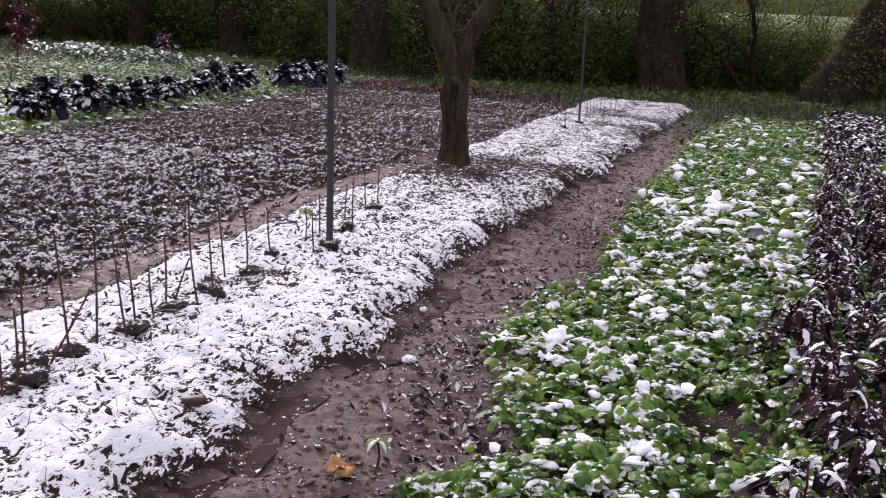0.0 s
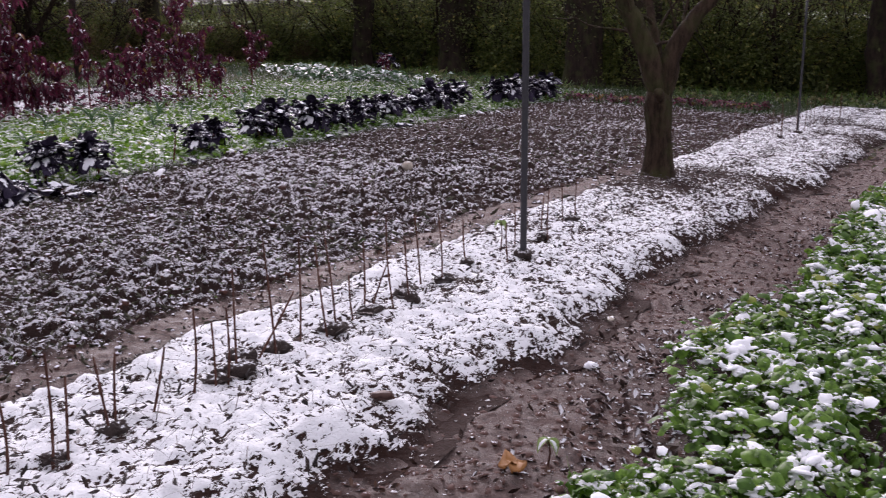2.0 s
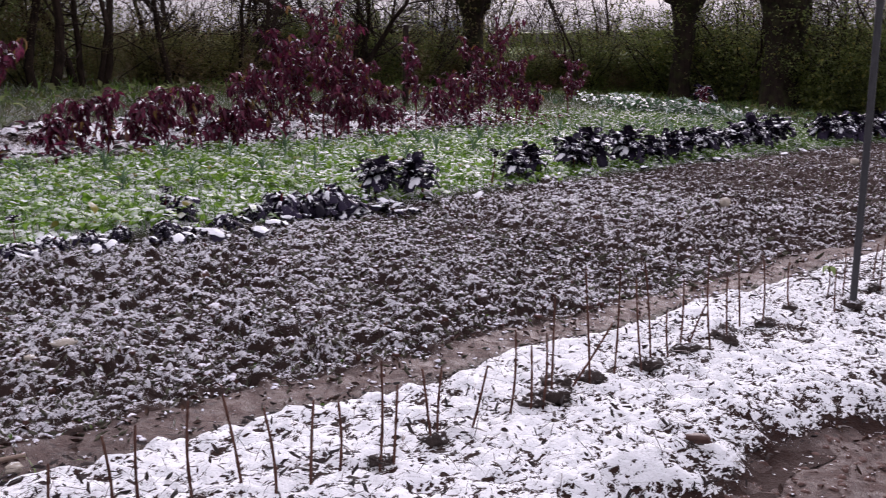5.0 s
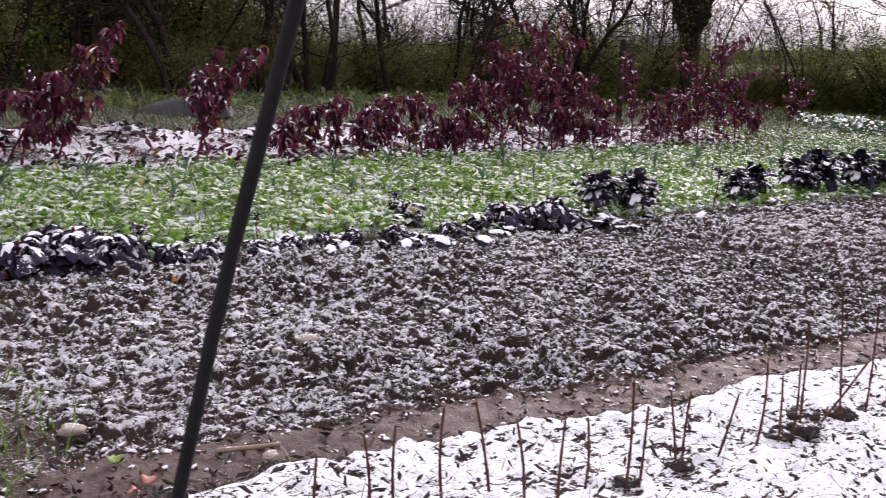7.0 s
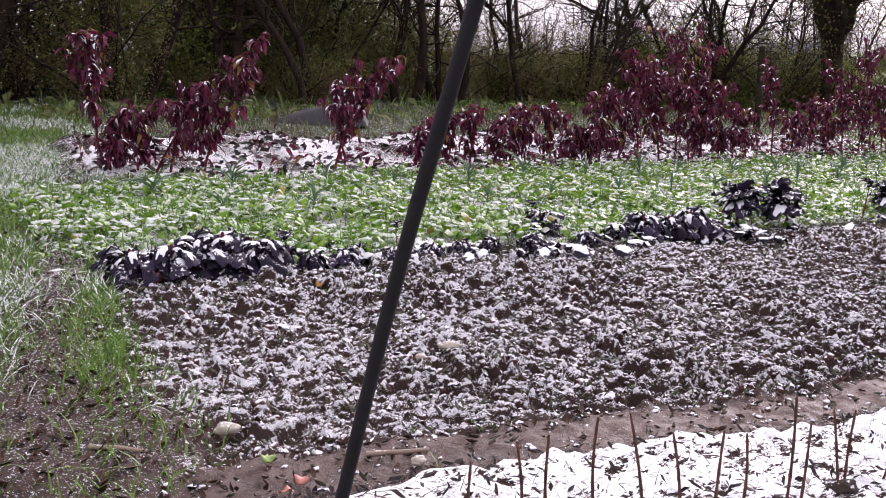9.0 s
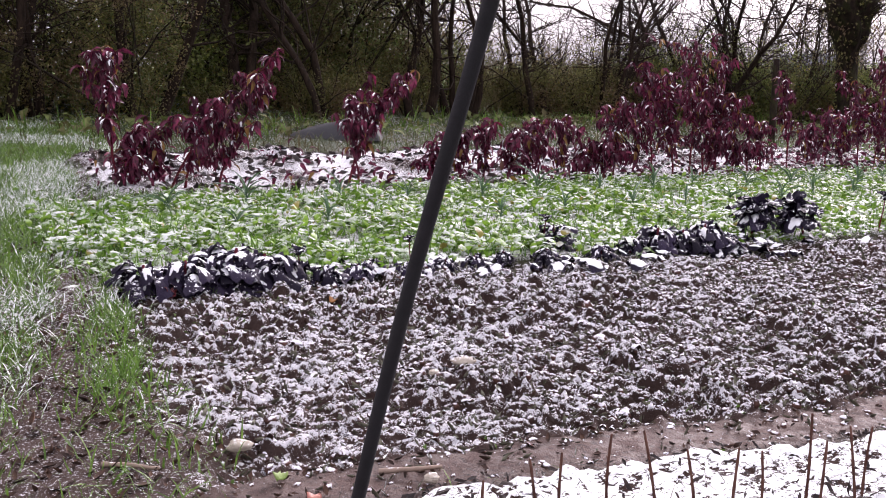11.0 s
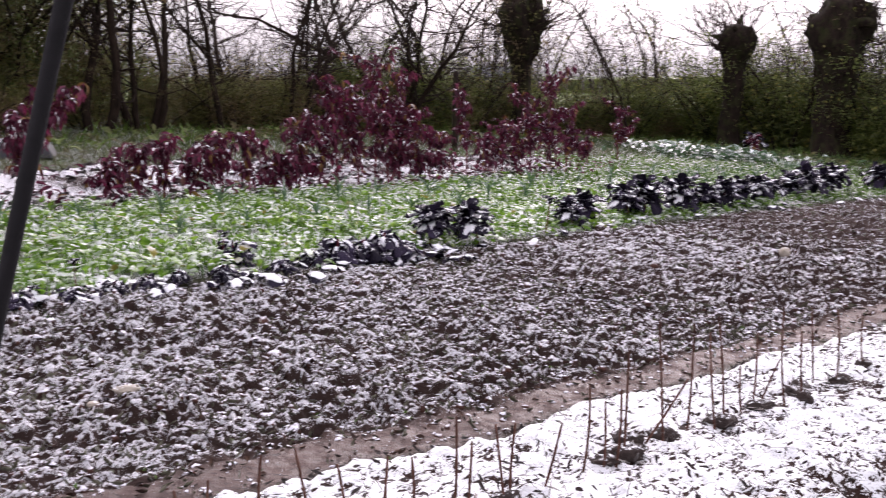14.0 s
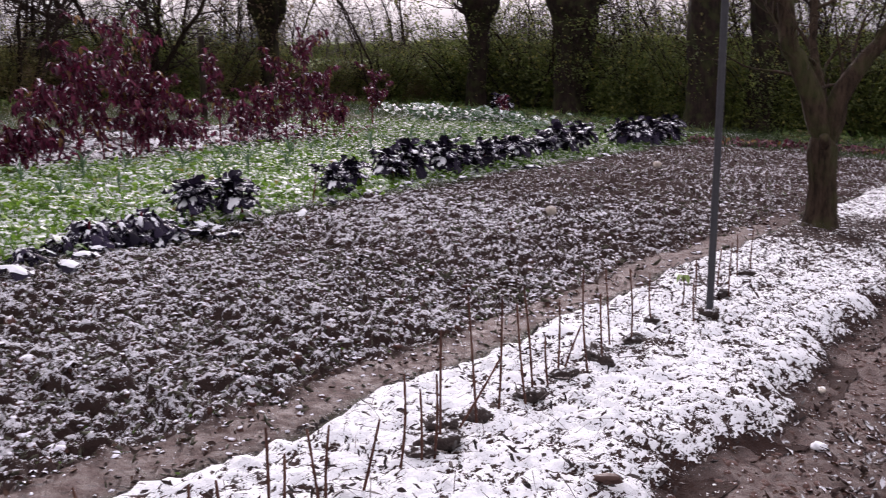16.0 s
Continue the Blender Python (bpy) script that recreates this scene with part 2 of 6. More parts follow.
MAT = dict(
    snow=snow_material(), ground=ground_material(), bed=bed_material(),
    greens=leaf_material("greens_leaf", (0.052, 0.130, 0.014), (0.19, 0.35, 0.045), 0.14, 0.5, through_light=0.35, odd=(0.28, 0.34, 0.06), odd_share=0.05, patch=(11, 0.06)),
    strip=leaf_material("strip_leaf", (0.095, 0.22, 0.018), (0.30, 0.50, 0.060), 0.52, 0.5, through_light=0.35, odd=(0.30, 0.26, 0.06), odd_share=0.04, thin=0.9, crown=0.99),
    # colours about half those of strip_leaf, and less frost
    dark_green=leaf_material("dark_green_leaf", (0.045, 0.105, 0.012), (0.15, 0.27, 0.036), 0.36, 0.5, through_light=0.35, thin=0.85, crown=1.06),
    grass=leaf_material("grass_blade", (0.07, 0.16, 0.018), (0.20, 0.34, 0.055), 0.30, 0.5, through_light=0.35),
    fresh_grass=leaf_material("fresh_grass_blade", (0.085, 0.20, 0.022), (0.20, 0.36, 0.06), 0.20, 0.5, through_light=0.35),
    withered=leaf_material("withered_leaf", (0.030, 0.034, 0.010), (0.10, 0.088, 0.032), 0.12, 0.7, through_light=0.1),
    # slightly darker than frosted_crumb, with about half its frost
    farcrumb=crumb_material("darker_crumb", (0.024, 0.0120, 0.0095), (0.088, 0.042, 0.032), 0.15),
    back=leaf_material("back_grass_blade", (0.035, 0.070, 0.013), (0.11, 0.16, 0.036), 0.22, 0.5, through_light=0.3, grain=7, thin=0.8, drift=(0.10, 0.085, 0.04)),
    verge=leaf_material("verge_blade", (0.020, 0.042, 0.009), (0.062, 0.098, 0.022), 0.03, 0.5, through_light=0.3),
    white_grass=leaf_material("frosted_grass_blade", (0.09, 0.18, 0.04), (0.24, 0.36, 0.12), 0.62, 0.6),
    leek=leaf_material("leek_blade", (0.06, 0.13, 0.065), (0.16, 0.27, 0.145), 0.42, 0.45),
    kale=leaf_material("kale_leaf", (0.008, 0.006, 0.014), (0.046, 0.034, 0.070), 0.05, 0.6, per="object", through_light=0.05, patch=(5, 0.08)),
    orach=leaf_material("dark_red_leaf", (0.016, 0.004, 0.009), (0.046, 0.011, 0.022), 0.02, 0.6, per="object", through_light=0.1, patch=(4, 0.06)),
    amaranth=leaf_material("crimson_leaf", (0.045, 0.006, 0.020), (0.22, 0.026, 0.075), 0.14, 0.45, odd=(0.20, 0.11, 0.03), odd_share=0.07),
    hedge=leaf_material("hedge_leaf", (0.085, 0.098, 0.028), (0.27, 0.26, 0.080), 0.0, 0.6, through_light=0.35, odd=(0.22, 0.18, 0.05), odd_share=0.05, drift=(0.15, 0.105, 0.055)),
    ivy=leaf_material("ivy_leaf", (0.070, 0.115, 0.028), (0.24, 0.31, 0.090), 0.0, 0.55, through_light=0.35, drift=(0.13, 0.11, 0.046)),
    olive=leaf_material("olive_hedge_leaf", (0.080, 0.115, 0.024), (0.26, 0.30, 0.075), 0.0, 0.55, through_light=0.4, odd=(0.26, 0.24, 0.06), odd_share=0.08, drift=(0.085, 0.105, 0.034)),
    yellow=leaf_material("yellowing_leaf", (0.095, 0.13, 0.024), (0.30, 0.33, 0.075), 0.0, 0.55, through_light=0.4),
    litter=leaf_material("dead_leaf", (0.028, 0.014, 0.011), (0.13, 0.070, 0.046), 0.26, 0.7, through_light=0.0),
    wet_litter=leaf_material("wet_dead_leaf", (0.009, 0.005, 0.005), (0.042, 0.022, 0.018), 0.04, 0.55, through_light=0.0),
    crumb=crumb_material("frosted_crumb", (0.028, 0.0125, 0.0095), (0.100, 0.047, 0.036), 0.27),
    scrap=leaf_material("frosted_scrap", (0.075, 0.045, 0.040), (0.26, 0.19, 0.175), 0.66, 0.8, through_light=0.0, grain=34, thin=0.8),
    pale=leaf_material("frosted_wisp", (0.09, 0.085, 0.055), (0.30, 0.30, 0.22), 0.6, 0.8, through_light=0.0),
    mudcrumb=plain_material("muddy_clod", (0.056, 0.0310, 0.0260), (0.160, 0.092, 0.077), 40, 0.9, frost=0.14, gloss=0.25),
    cane=bark_material("cane_bark", (0.050, 0.022, 0.018), (0.15, 0.075, 0.055), 40.0),
    stem=bark_material("crimson_stem", (0.06, 0.010, 0.018), (0.16, 0.025, 0.04), 30.0),
    bark=bark_material("fruit_tree_bark", (0.015, 0.010, 0.007), (0.066, 0.044, 0.030), 22.0, green=0.45),
    dark_bark=bark_material("hedge_bark", (0.010, 0.007, 0.006), (0.036, 0.024, 0.019), 9.0, green=0.4),
    twig=bark_material("twig_bark", (0.012, 0.008, 0.006), (0.040, 0.027, 0.020), 12.0),
    post=plain_material("weathered_steel", (0.026, 0.026, 0.031), (0.058, 0.057, 0.064), 30, 0.6, 0.0, gloss=0.3),
    pole=plain_material("dark_tar_wood", (0.010, 0.010, 0.012), (0.030, 0.029, 0.033), 18, 0.7, gloss=0.25),
    slate=plain_material("grey_boards", (0.10, 0.105, 0.12), (0.17, 0.175, 0.195), 1.5, 0.8),
    stone=plain_material("pale_stone", (0.30, 0.26, 0.21), (0.60, 0.54, 0.46), 18, 0.85, bump=0.6, frost=0.25, gloss=0.2),
    clump=plain_material("dark_humus", (0.018, 0.012, 0.011), (0.055, 0.036, 0.030), 30, 0.9, bump=0.8, frost=0.25),
    tarp=plain_material("grey_sheet", (0.016, 0.016, 0.020), (0.034, 0.034, 0.040), 6, 0.8),
    bleached=plain_material("bleached_wood", (0.16, 0.11, 0.085), (0.32, 0.24, 0.19), 30, 0.8, frost=0.1),
    # distance haze is mixed into this twig colour, paler than twig_bark
    far=plain_material("hazy_twigs", (0.09, 0.08, 0.075), (0.17, 0.15, 0.145), 0.6, 0.9),
    orange=plain_material("orange_leaf", (0.22, 0.09, 0.02), (0.36, 0.16, 0.04), 30, 0.6),
    red=plain_material("red_leaf", (0.28, 0.07, 0.05), (0.42, 0.18, 0.13), 30, 0.5),
    wine=plain_material("wine_leaf", (0.10, 0.012, 0.018), (0.22, 0.035, 0.040), 30, 0.5, frost=0.3),
    rust=plain_material("brown_leaf", (0.045, 0.018, 0.013), (0.085, 0.036, 0.024), 30, 0.6),
    green1=plain_material("young_leaf", (0.11, 0.19, 0.035), (0.24, 0.33, 0.08), 30, 0.5),
)


# ---- mesh helpers ----
def to_mesh(name, verts, faces, mat, layers=None, smooth=True):
    """A mesh from an array of places and arrays of quads and triangles, with optional point layers."""
    faces = [np.asarray(f, dtype=np.int32) for f in (faces if isinstance(faces, list) else [faces]) if len(f)]
    me = bpy.data.meshes.new(name)
    verts = np.asarray(verts, dtype=np.float32)
    me.vertices.add(len(verts))
    me.vertices.foreach_set("co", verts.ravel())
    loops = np.concatenate([f.ravel() for f in faces])
    sizes = np.concatenate([np.full(len(f), f.shape[1], dtype=np.int32) for f in faces])
    me.loops.add(len(loops))
    me.loops.foreach_set("vertex_index", loops)
    me.polygons.add(len(sizes))
    me.polygons.foreach_set("loop_start", np.concatenate([[0], np.cumsum(sizes)[:-1]]).astype(np.int32))
    me.polygons.foreach_set("use_smooth", np.full(len(sizes), smooth))
    for k, v in (layers or {}).items():
        me.attributes.new(k, "FLOAT", "POINT").data.foreach_set("value", np.asarray(v, dtype=np.float32).ravel())
    me.update(calc_edges=True)
    me.materials.append(mat)
    return me


def hash01(ix, iy, seed):
    h = np.sin(ix * 127.1 + iy * 311.7 + seed * 74.7) * 43758.5453
    return h - np.floor(h)


def vnoise(x, y, seed=0.0):
    ix, iy = np.floor(x), np.floor(y)
    fx, fy = x - ix, y - iy
    fx, fy = fx * fx * (3 - 2 * fx), fy * fy * (3 - 2 * fy)
    a = hash01(ix, iy, seed) * (1 - fx) + hash01(ix + 1, iy, seed) * fx
    b = hash01(ix, iy + 1, seed) * (1 - fx) + hash01(ix + 1, iy + 1, seed) * fx
    return a * (1 - fy) + b * fy


def fbm(x, y, seed=0.0, octaves=3):
    s, w = 0.0, 0.5
    for o in range(octaves):
        s = s + w * vnoise(x * 2 ** o, y * 2 ** o, seed + 3.1 * o)
        w *= 0.5
    return s / (1 - 0.5 ** octaves)


def domes(x, y, seed):
    """Rounded lumps packed side by side, one to a unit cell, each with its own height from 0 to 1."""
    ix, iy = np.floor(x), np.floor(y)
    near, tall = np.full(np.shape(x), 9.0), np.zeros(np.shape(x))
    for dx in (-1, 0, 1):
        for dy in (-1, 0, 1):
            cx, cy = ix + dx, iy + dy
            d = np.hypot(cx + hash01(cx, cy, seed) - x, cy + hash01(cx, cy, seed + 1.7) - y)
            closer = d < near
            near, tall = np.where(closer, d, near), np.where(closer, hash01(cx, cy, seed + 4.3), tall)
    return np.sqrt(np.clip(1 - (near / 0.72) ** 2, 0, 1)) * tall


def sstep(v, lo, hi):
    t = np.clip((v - lo) / (hi - lo), 0, 1)
    return t * t * (3 - 2 * t)


# ---- lie of the land ----
def bed_left(y):
    return -2.88 - 0.058 * y + 0.10 * (vnoise(y * 1.3, y * 0, 5) - 0.5) + 0.07 * (vnoise(y * 5, y * 0, 6) - 0.5)


def bed_right(y):
    return -1.52 - 0.012 * y + 0.22 * (vnoise(y * 0.8, y * 0, 7) - 0.5) + 0.12 * (vnoise(y * 4, y * 0, 8) - 0.5)


def kale_line(y):
    return -5.75 - 0.215 * y + 0.0022 * y * y


def amaranth_line(y):
    return -9.6 - 0.27 * y


BED_Y0, BED_Y1 = 0.75, 28.0


def bed_mask(x, y):
    """1 on the bed's crown, falling to 0 at its foot."""
    a = sstep(x - bed_left(y), 0.0, 0.28) * sstep(bed_right(y) - x, 0.0, 0.30)
    return a * sstep(y, BED_Y0, BED_Y0 + 0.4) * sstep(BED_Y1 - y, 0, 0.6)


def land(x, y):
    """Height of the bare ground, without clods."""
    x, y = np.asarray(x, dtype=float), np.asarray(y, dtype=float)
    z = 0.088 - 0.042 * x - 0.061 * y
    z = -1.75 + np.log1p(np.exp(np.clip(5 * (z + 1.75), -40, 40))) / 5
    z = 0.85 - np.log1p(np.exp(np.clip(5 * (0.85 - z), -40, 40))) / 5
    return z + 0.03 * (vnoise(x * 0.7, y * 0.7, 2) - 0.5) * (np.abs(x) < 40)


def land_z(x, y):
    return float(land(x, y))


def surface(x, y):
    """Height with the raised bed."""
    return land(x, y) + 0.11 * bed_mask(np.asarray(x, dtype=float), np.asarray(y, dtype=float))


def surface_z(x, y):
    return float(surface(x, y))


def greens_edge(y):
    """Where the leafy greens begin beside the path."""
    return np.interp(y, [2.6, 3.0, 3.3, 3.75, 4.3, 4.95, 5.7, 6.2, 7.0, 9.0, 14, 18, 24], [-0.45, -0.75, -0.88, -0.68, -1.0, -1.18, -1.17, -1.06, -0.98, -1.06, -1.14, -1.12, -0.85])


def trail_line(x):
    return 0.34 - 0.14 * (x + 4)


def masks(x, y):
    """Which part of the garden a place belongs to, each from 0 to 1."""
    wob = 0.35 * (fbm(x * 1.1, y * 1.1, 11) - 0.5)
    end = 0.95 - 0.11 * (x + 6) + 0.5 * (fbm(x * 1.4, y * 1.4, 12) - 0.5)          # near end of the tilled plot
    plot = sstep(x - kale_line(y) + wob, 0.0, 0.25) * sstep(bed_left(y) - x, -0.1, 0.05) * sstep(y - end, -0.15, 0.2) * sstep(24.6 + wob - y, 0, 0.4)
    edge = plot * sstep(x - (bed_left(y) - 0.42 + 0.5 * wob), 0, 0.2) * sstep(14 - y, 0, 4)      # trodden strip along the bed
    path = sstep(x - bed_right(y), -0.15, 0.05) * sstep(greens_edge(y) + 0.12 + 0.4 * wob - x + np.maximum(0, 2.4 - y) * wob, -0.1, 0.12 + 0.2 * sstep(2.5 - y, 0, 1)) * sstep(y + 2 * wob, -4, -1) * sstep(23 + 4 * wob - y, 0, 6)
    beds = sstep(x - kale_line(y) + wob, 0.2, -0.3) * sstep(x - amaranth_line(y), 0.45, 0.95) * sstep(y - 0.5 - wob, 0, 0.5)
    heaps = sstep(amaranth_line(y) + 0.62 + wob - x, -0.2, 0.3) * sstep(x - amaranth_line(y) + 2.4 + 2 * wob, -0.3, 0.5) * sstep(y - 1.1 - wob, 0, 0.4) * sstep(17 + wob - y, 0, 1)
    greens = sstep(x - greens_edge(y) + 0.7 * wob, 0, 0.16) * sstep(0.45 + 0.05 * y + 0.16 * np.maximum(y - 10, 0) - x + wob, -0.1, 0.3) * sstep(y - 2.6, 0, 0.3) * sstep(27 - y, 0, 5)
    return plot, edge, path, beds, heaps, greens


def spaced(parts):
    return np.concatenate([np.arange(a, b, s) for a, b, s in parts])


def relief(x, y):
    """Clods, footprints and heaps on top of the land, and how high a clod stands."""
    plot, edge, path, beds, heaps, greens = masks(x, y)
    tilled = plot * (1 - edge)
    fine = fbm(x * 15, y * 15, 22, 2)
    wx, wy = x + 0.05 * (fbm(x * 9, y * 9, 18, 2) - 0.5), y + 0.05 * (fbm(x * 9, y * 9, 19, 2) - 0.5)
    big, mid, small = domes(wx * 9, wy * 9, 3.0), domes(wx * 21, wy * 21, 5.0), domes(wx * 40, wy * 40, 8.0)
    rough = 0.75 + 0.5 * sstep(fbm(x * 1.1, y * 1.1, 17), 0.35, 0.65)
    lumps = rough * (0.060 * big ** 1.6 + 0.042 * mid ** 1.3 + 0.028 * small)
    clods = 0.15 + 0.35 * big + 0.45 * mid + 0.75 * (small - 0.3)
    z = tilled * (lumps - 0.055 + 0.09 * (fbm(x * 2.2, y * 2.2, 23) - 0.5))
    z = z + path * (0.05 * (fbm(x * 5, y * 5, 24) - 0.55) + 0.035 * (fbm(x * 14, y * 14, 20, 2) - 0.5)) + edge * (0.025 * (fbm(x * 6, y * 6, 25) - 0.5) + 0.02 * (fine - 0.5)) - 0.03 * path
    z = z + heaps * sstep(amaranth_line(y) - x, -0.1, 0.8) * (0.24 * (fbm(x * 1.2, y * 1.2, 26) - 0.25) + 0.12 * fbm(x * 6, y * 6, 27))
    return z, clods, tilled


def top(x, y):
    """Height of the ground as it lies, clods and all."""
    return land(x, y) + relief(x, y)[0]


def ground_layers(X, Y):
    """Height of the ground and the shares of mud, turf, field and lying snow."""
    plot, edge, path, beds, heaps, greens = masks(X, Y)
    near = sstep(12 - np.abs(X + 4), 0, 3) * sstep(20 - Y, 0, 6)
    dz, clods, tilled = relief(X, Y)
    rest = np.clip(1 - plot - path - beds, 0, 1)
    Z = land(X, Y) + dz + rest * near * 0.05 * (fbm(X * 3, Y * 3, 28) - 0.5) + greens * 0.03 * (fbm(X * 5, Y * 5, 29) - 0.5)
    turf = np.clip(rest - heaps - greens, 0, 1) + 0.75 * beds
    trail = sstep(0.20 - np.abs(Y - trail_line(X) - 0.2 * (fbm(X, Y, 31) - 0.5)), 0, 0.2) * sstep(-3.0 - X, 0, 0.5) * sstep(X + 13, 0, 2)
    turf = np.clip(turf - trail, 0, 1)
    near_end = sstep(Y, 2.0, 0.9) * sstep(X + 6.6 + 0.8 * (fbm(X * 0.9, Y * 0.9, 35) - 0.5), -0.6, 0.6) * sstep(1.0 - X, 0, 1)
    turf = np.clip(turf - near_end - sstep(X + 2.2, 0, 0.5) * sstep(2.4 + 0.05 * Y - X + 1.6 * (fbm(X * 0.9, Y * 0.9, 36) - 0.5), 0, 0.8) * sstep(19 - Y, 0, 4), 0, 1)
    field = sstep(np.maximum(Y - 38, -X - 30), 0, 4)
    mud = np.clip(path + edge + 0.3 * near_end, 0, 1)
    patch = fbm(X * 0.8, Y * 0.8, 33)
    open_turf = np.clip(rest - heaps - greens, 0, 1) * (1 - field)
    snow = -0.35 + tilled * (0.235 + 0.30 * (patch - 0.5) - 0.17 * sstep(Y, 3.5, 8) - 0.25 * sstep(Y, 8, 14)) + heaps * (0.30 + 0.9 * (fbm(X * 1.8, Y * 1.8, 34) - 0.4) * 1.6) + 0.30 * beds
    snow = snow - 0.22 * path - 0.24 * edge - 0.10 * greens + 0.02 * open_turf * sstep(15 - Y, 0, 4) - 0.22 * field
    crest = np.clip(clods * 1.15, 0, 1.15) * tilled + 0.5 * (1 - tilled)
    return Z, tilled, dict(snow=snow, mud=mud, turf=turf, field=field, crest=crest)


def grid_faces(nx, ny):
    i = (np.arange(ny - 1)[:, None] * nx + np.arange(nx - 1)[None, :]).ravel()
    return np.stack([i, i + 1, i + nx + 1, i + nx], axis=1)


def build_ground():
    far = [80, 110, 160, 240, 400, 700, 1200, 2000]
    xs = np.concatenate([-np.array(far[::-1], float), spaced([(-60, -24, 1.5), (-24, -14, 0.25), (-14, -8, 0.10), (-8, -6.5, 0.06), (-6.5, 1.6, 0.036), (1.6, 4, 0.12), (4, 60, 2)]), far])
    ys = np.concatenate([-np.array(far[::-1], float), spaced([(-60, -6, 2.5), (-6, -0.5, 0.25), (-0.5, 6.5, 0.034), (6.5, 12, 0.055), (12, 26, 0.11), (26, 40, 0.3), (40, 70, 2)]), far])
    X, Y = np.meshgrid(xs, ys)
    Z, tilled, layers = ground_layers(X, Y)
    Z = Z - 0.05 * sstep(bed_mask(X, Y), 0.2, 0.6) - 0.10 * sstep(tilled, 0.45, 0.9)
    me = to_mesh("ground", np.stack([X, Y, Z], -1).reshape(-1, 3), grid_faces(len(xs), len(ys)), MAT["ground"], layers)
    tagged(new("ground", me), "tilled garden soil, mud paths, turf and pasture under thin snow", "ground", kind="structure")


def build_dug_soil():
    """The plot's cloddy top, finer than the rest of the ground and closing flush with it at the rim."""
    ys = spaced([(0.2, 6.5, 0.0145), (6.5, 12, 0.026), (12, 25.2, 0.065)])
    us = np.linspace(0, 1, 330)
    U, Y = np.meshgrid(us, ys)
    left, right = kale_line(Y) - 0.3, bed_left(Y) + 0.1
    X = left + (right - left) * U
    Z, tilled, layers = ground_layers(X, Y)
    Z = Z - 0.07 * (1 - sstep(tilled, 0.25, 0.6))
    me = to_mesh("dug_soil", np.stack([X, Y, Z], -1).reshape(-1, 3), grid_faces(len(us), len(ys)), MAT["ground"], layers)
    tagged(new("dug_soil", me), "dug cloddy brown soil dusted with thin snow", "soil", kind="structure")


def build_bed():
    ys = spaced([(BED_Y0, 7.5, 0.026), (7.5, 14, 0.05), (14, BED_Y1 + 0.05, 0.09)])
    us = np.linspace(0, 1, 78)
    U, Y = np.meshgrid(us, ys)
    X = bed_left(Y) - 0.08 + (bed_right(Y) - bed_left(Y) + 0.16) * U
    M = bed_mask(X, Y)
    lump = fbm(X * 9, Y * 9, 41, 3)
    fine = fbm(X * 24, Y * 24, 42, 2)
    Z = land(X, Y) - 0.03 + 0.14 * M + M * (0.042 * (lump - 0.5) + 0.05 * (fine - 0.5))
    edge = sstep(M, 0.0, 0.42)
    band = 4 * M * (1 - M)
    clump = fbm(X * 7, Y * 7, 45, 2)
    Z = Z + 0.10 * band * (clump - 0.45)
    row = np.exp(-((X + 2.42 + 0.03 * (Y - 4)) / 0.16) ** 2)
    bare = sstep(fbm(X * 1.0, Y * 0.7, 44), 0.55, 0.75)
    tree = np.exp(-((X + 3.1) ** 2 + (Y - 10.6) ** 2) / 1.3)
    snow = -0.300 - 0.07 * sstep(U, 0.5, 0.95) + 0.05 * sstep(5.5 - Y, 0, 2) + 0.42 * edge + 0.5 * band * (clump - 0.56) - 0.08 * row - 0.14 * bare - 0.19 * tree - 0.08 * sstep(Y, 6.5, 9.5)
    nx, ny = len(us), len(ys)
    i = (np.arange(ny - 1)[:, None] * nx + np.arange(nx - 1)[None, :]).ravel()
    quads = np.stack([i, i + 1, i + nx + 1, i + nx], axis=1)
    me = to_mesh("mulch_bed", np.stack([X, Y, Z], -1).reshape(-1, 3), quads, MAT["bed"], dict(snow=snow, crest=1.2 * (lump - 0.5) + 1.0 * (fine - 0.5)))
    tagged(new("mulch_bed", me), "long raised bed of leaf mulch covered by thin snow", "garden bed", kind="structure")


# ---- leaves, blades and tubes ----
def outline(t, blunt):
    """Half-width of a leaf at t along it: pointed, or blunt and round."""
    if blunt:
        return max(0.0, 1 - abs(2 * t - 1.12) ** 2.4 / 1.32) ** 0.5 * min(1.0, 0.15 + 3.2 * t)
    return math.sin(math.pi * min(1.0, 0.06 + 0.94 * t) ** 0.8) + 0.03


def leaf_shape(rows, width, fold=0.15, droop=0.3, wave=0.0, cols=2, blunt=False):
    """A leaf of length 1 along +y from its foot, folded on the midrib, drooping to its tip, with a wavy rim."""
    v, q = [], []
    for k in range(rows + 1):
        t = k / rows
        w = width * outline(t, blunt) * 0.5
        z = 0.25 * math.sin(t * math.pi) * droop - droop * t * t
        for c in range(cols + 1):
            u = 2 * c / cols - 1
            rim = wave * abs(u) ** 2 * width * 0.5 * math.sin(9.0 * t + 2.6 * u + 1)
            v.append((u * w * (1 + 0.25 * wave * math.sin(14 * t + 3 * u)), t + 0.04 * wave * math.sin(7 * u + 4 * t), z + fold * abs(u) * w * 2 + rim))
    n = cols + 1
    for k in range(rows):
        for c in range(cols):
            a = k * n + c
            q.append((a, a + 1, a + n + 1, a + n))
    return np.array(v), np.array(q)


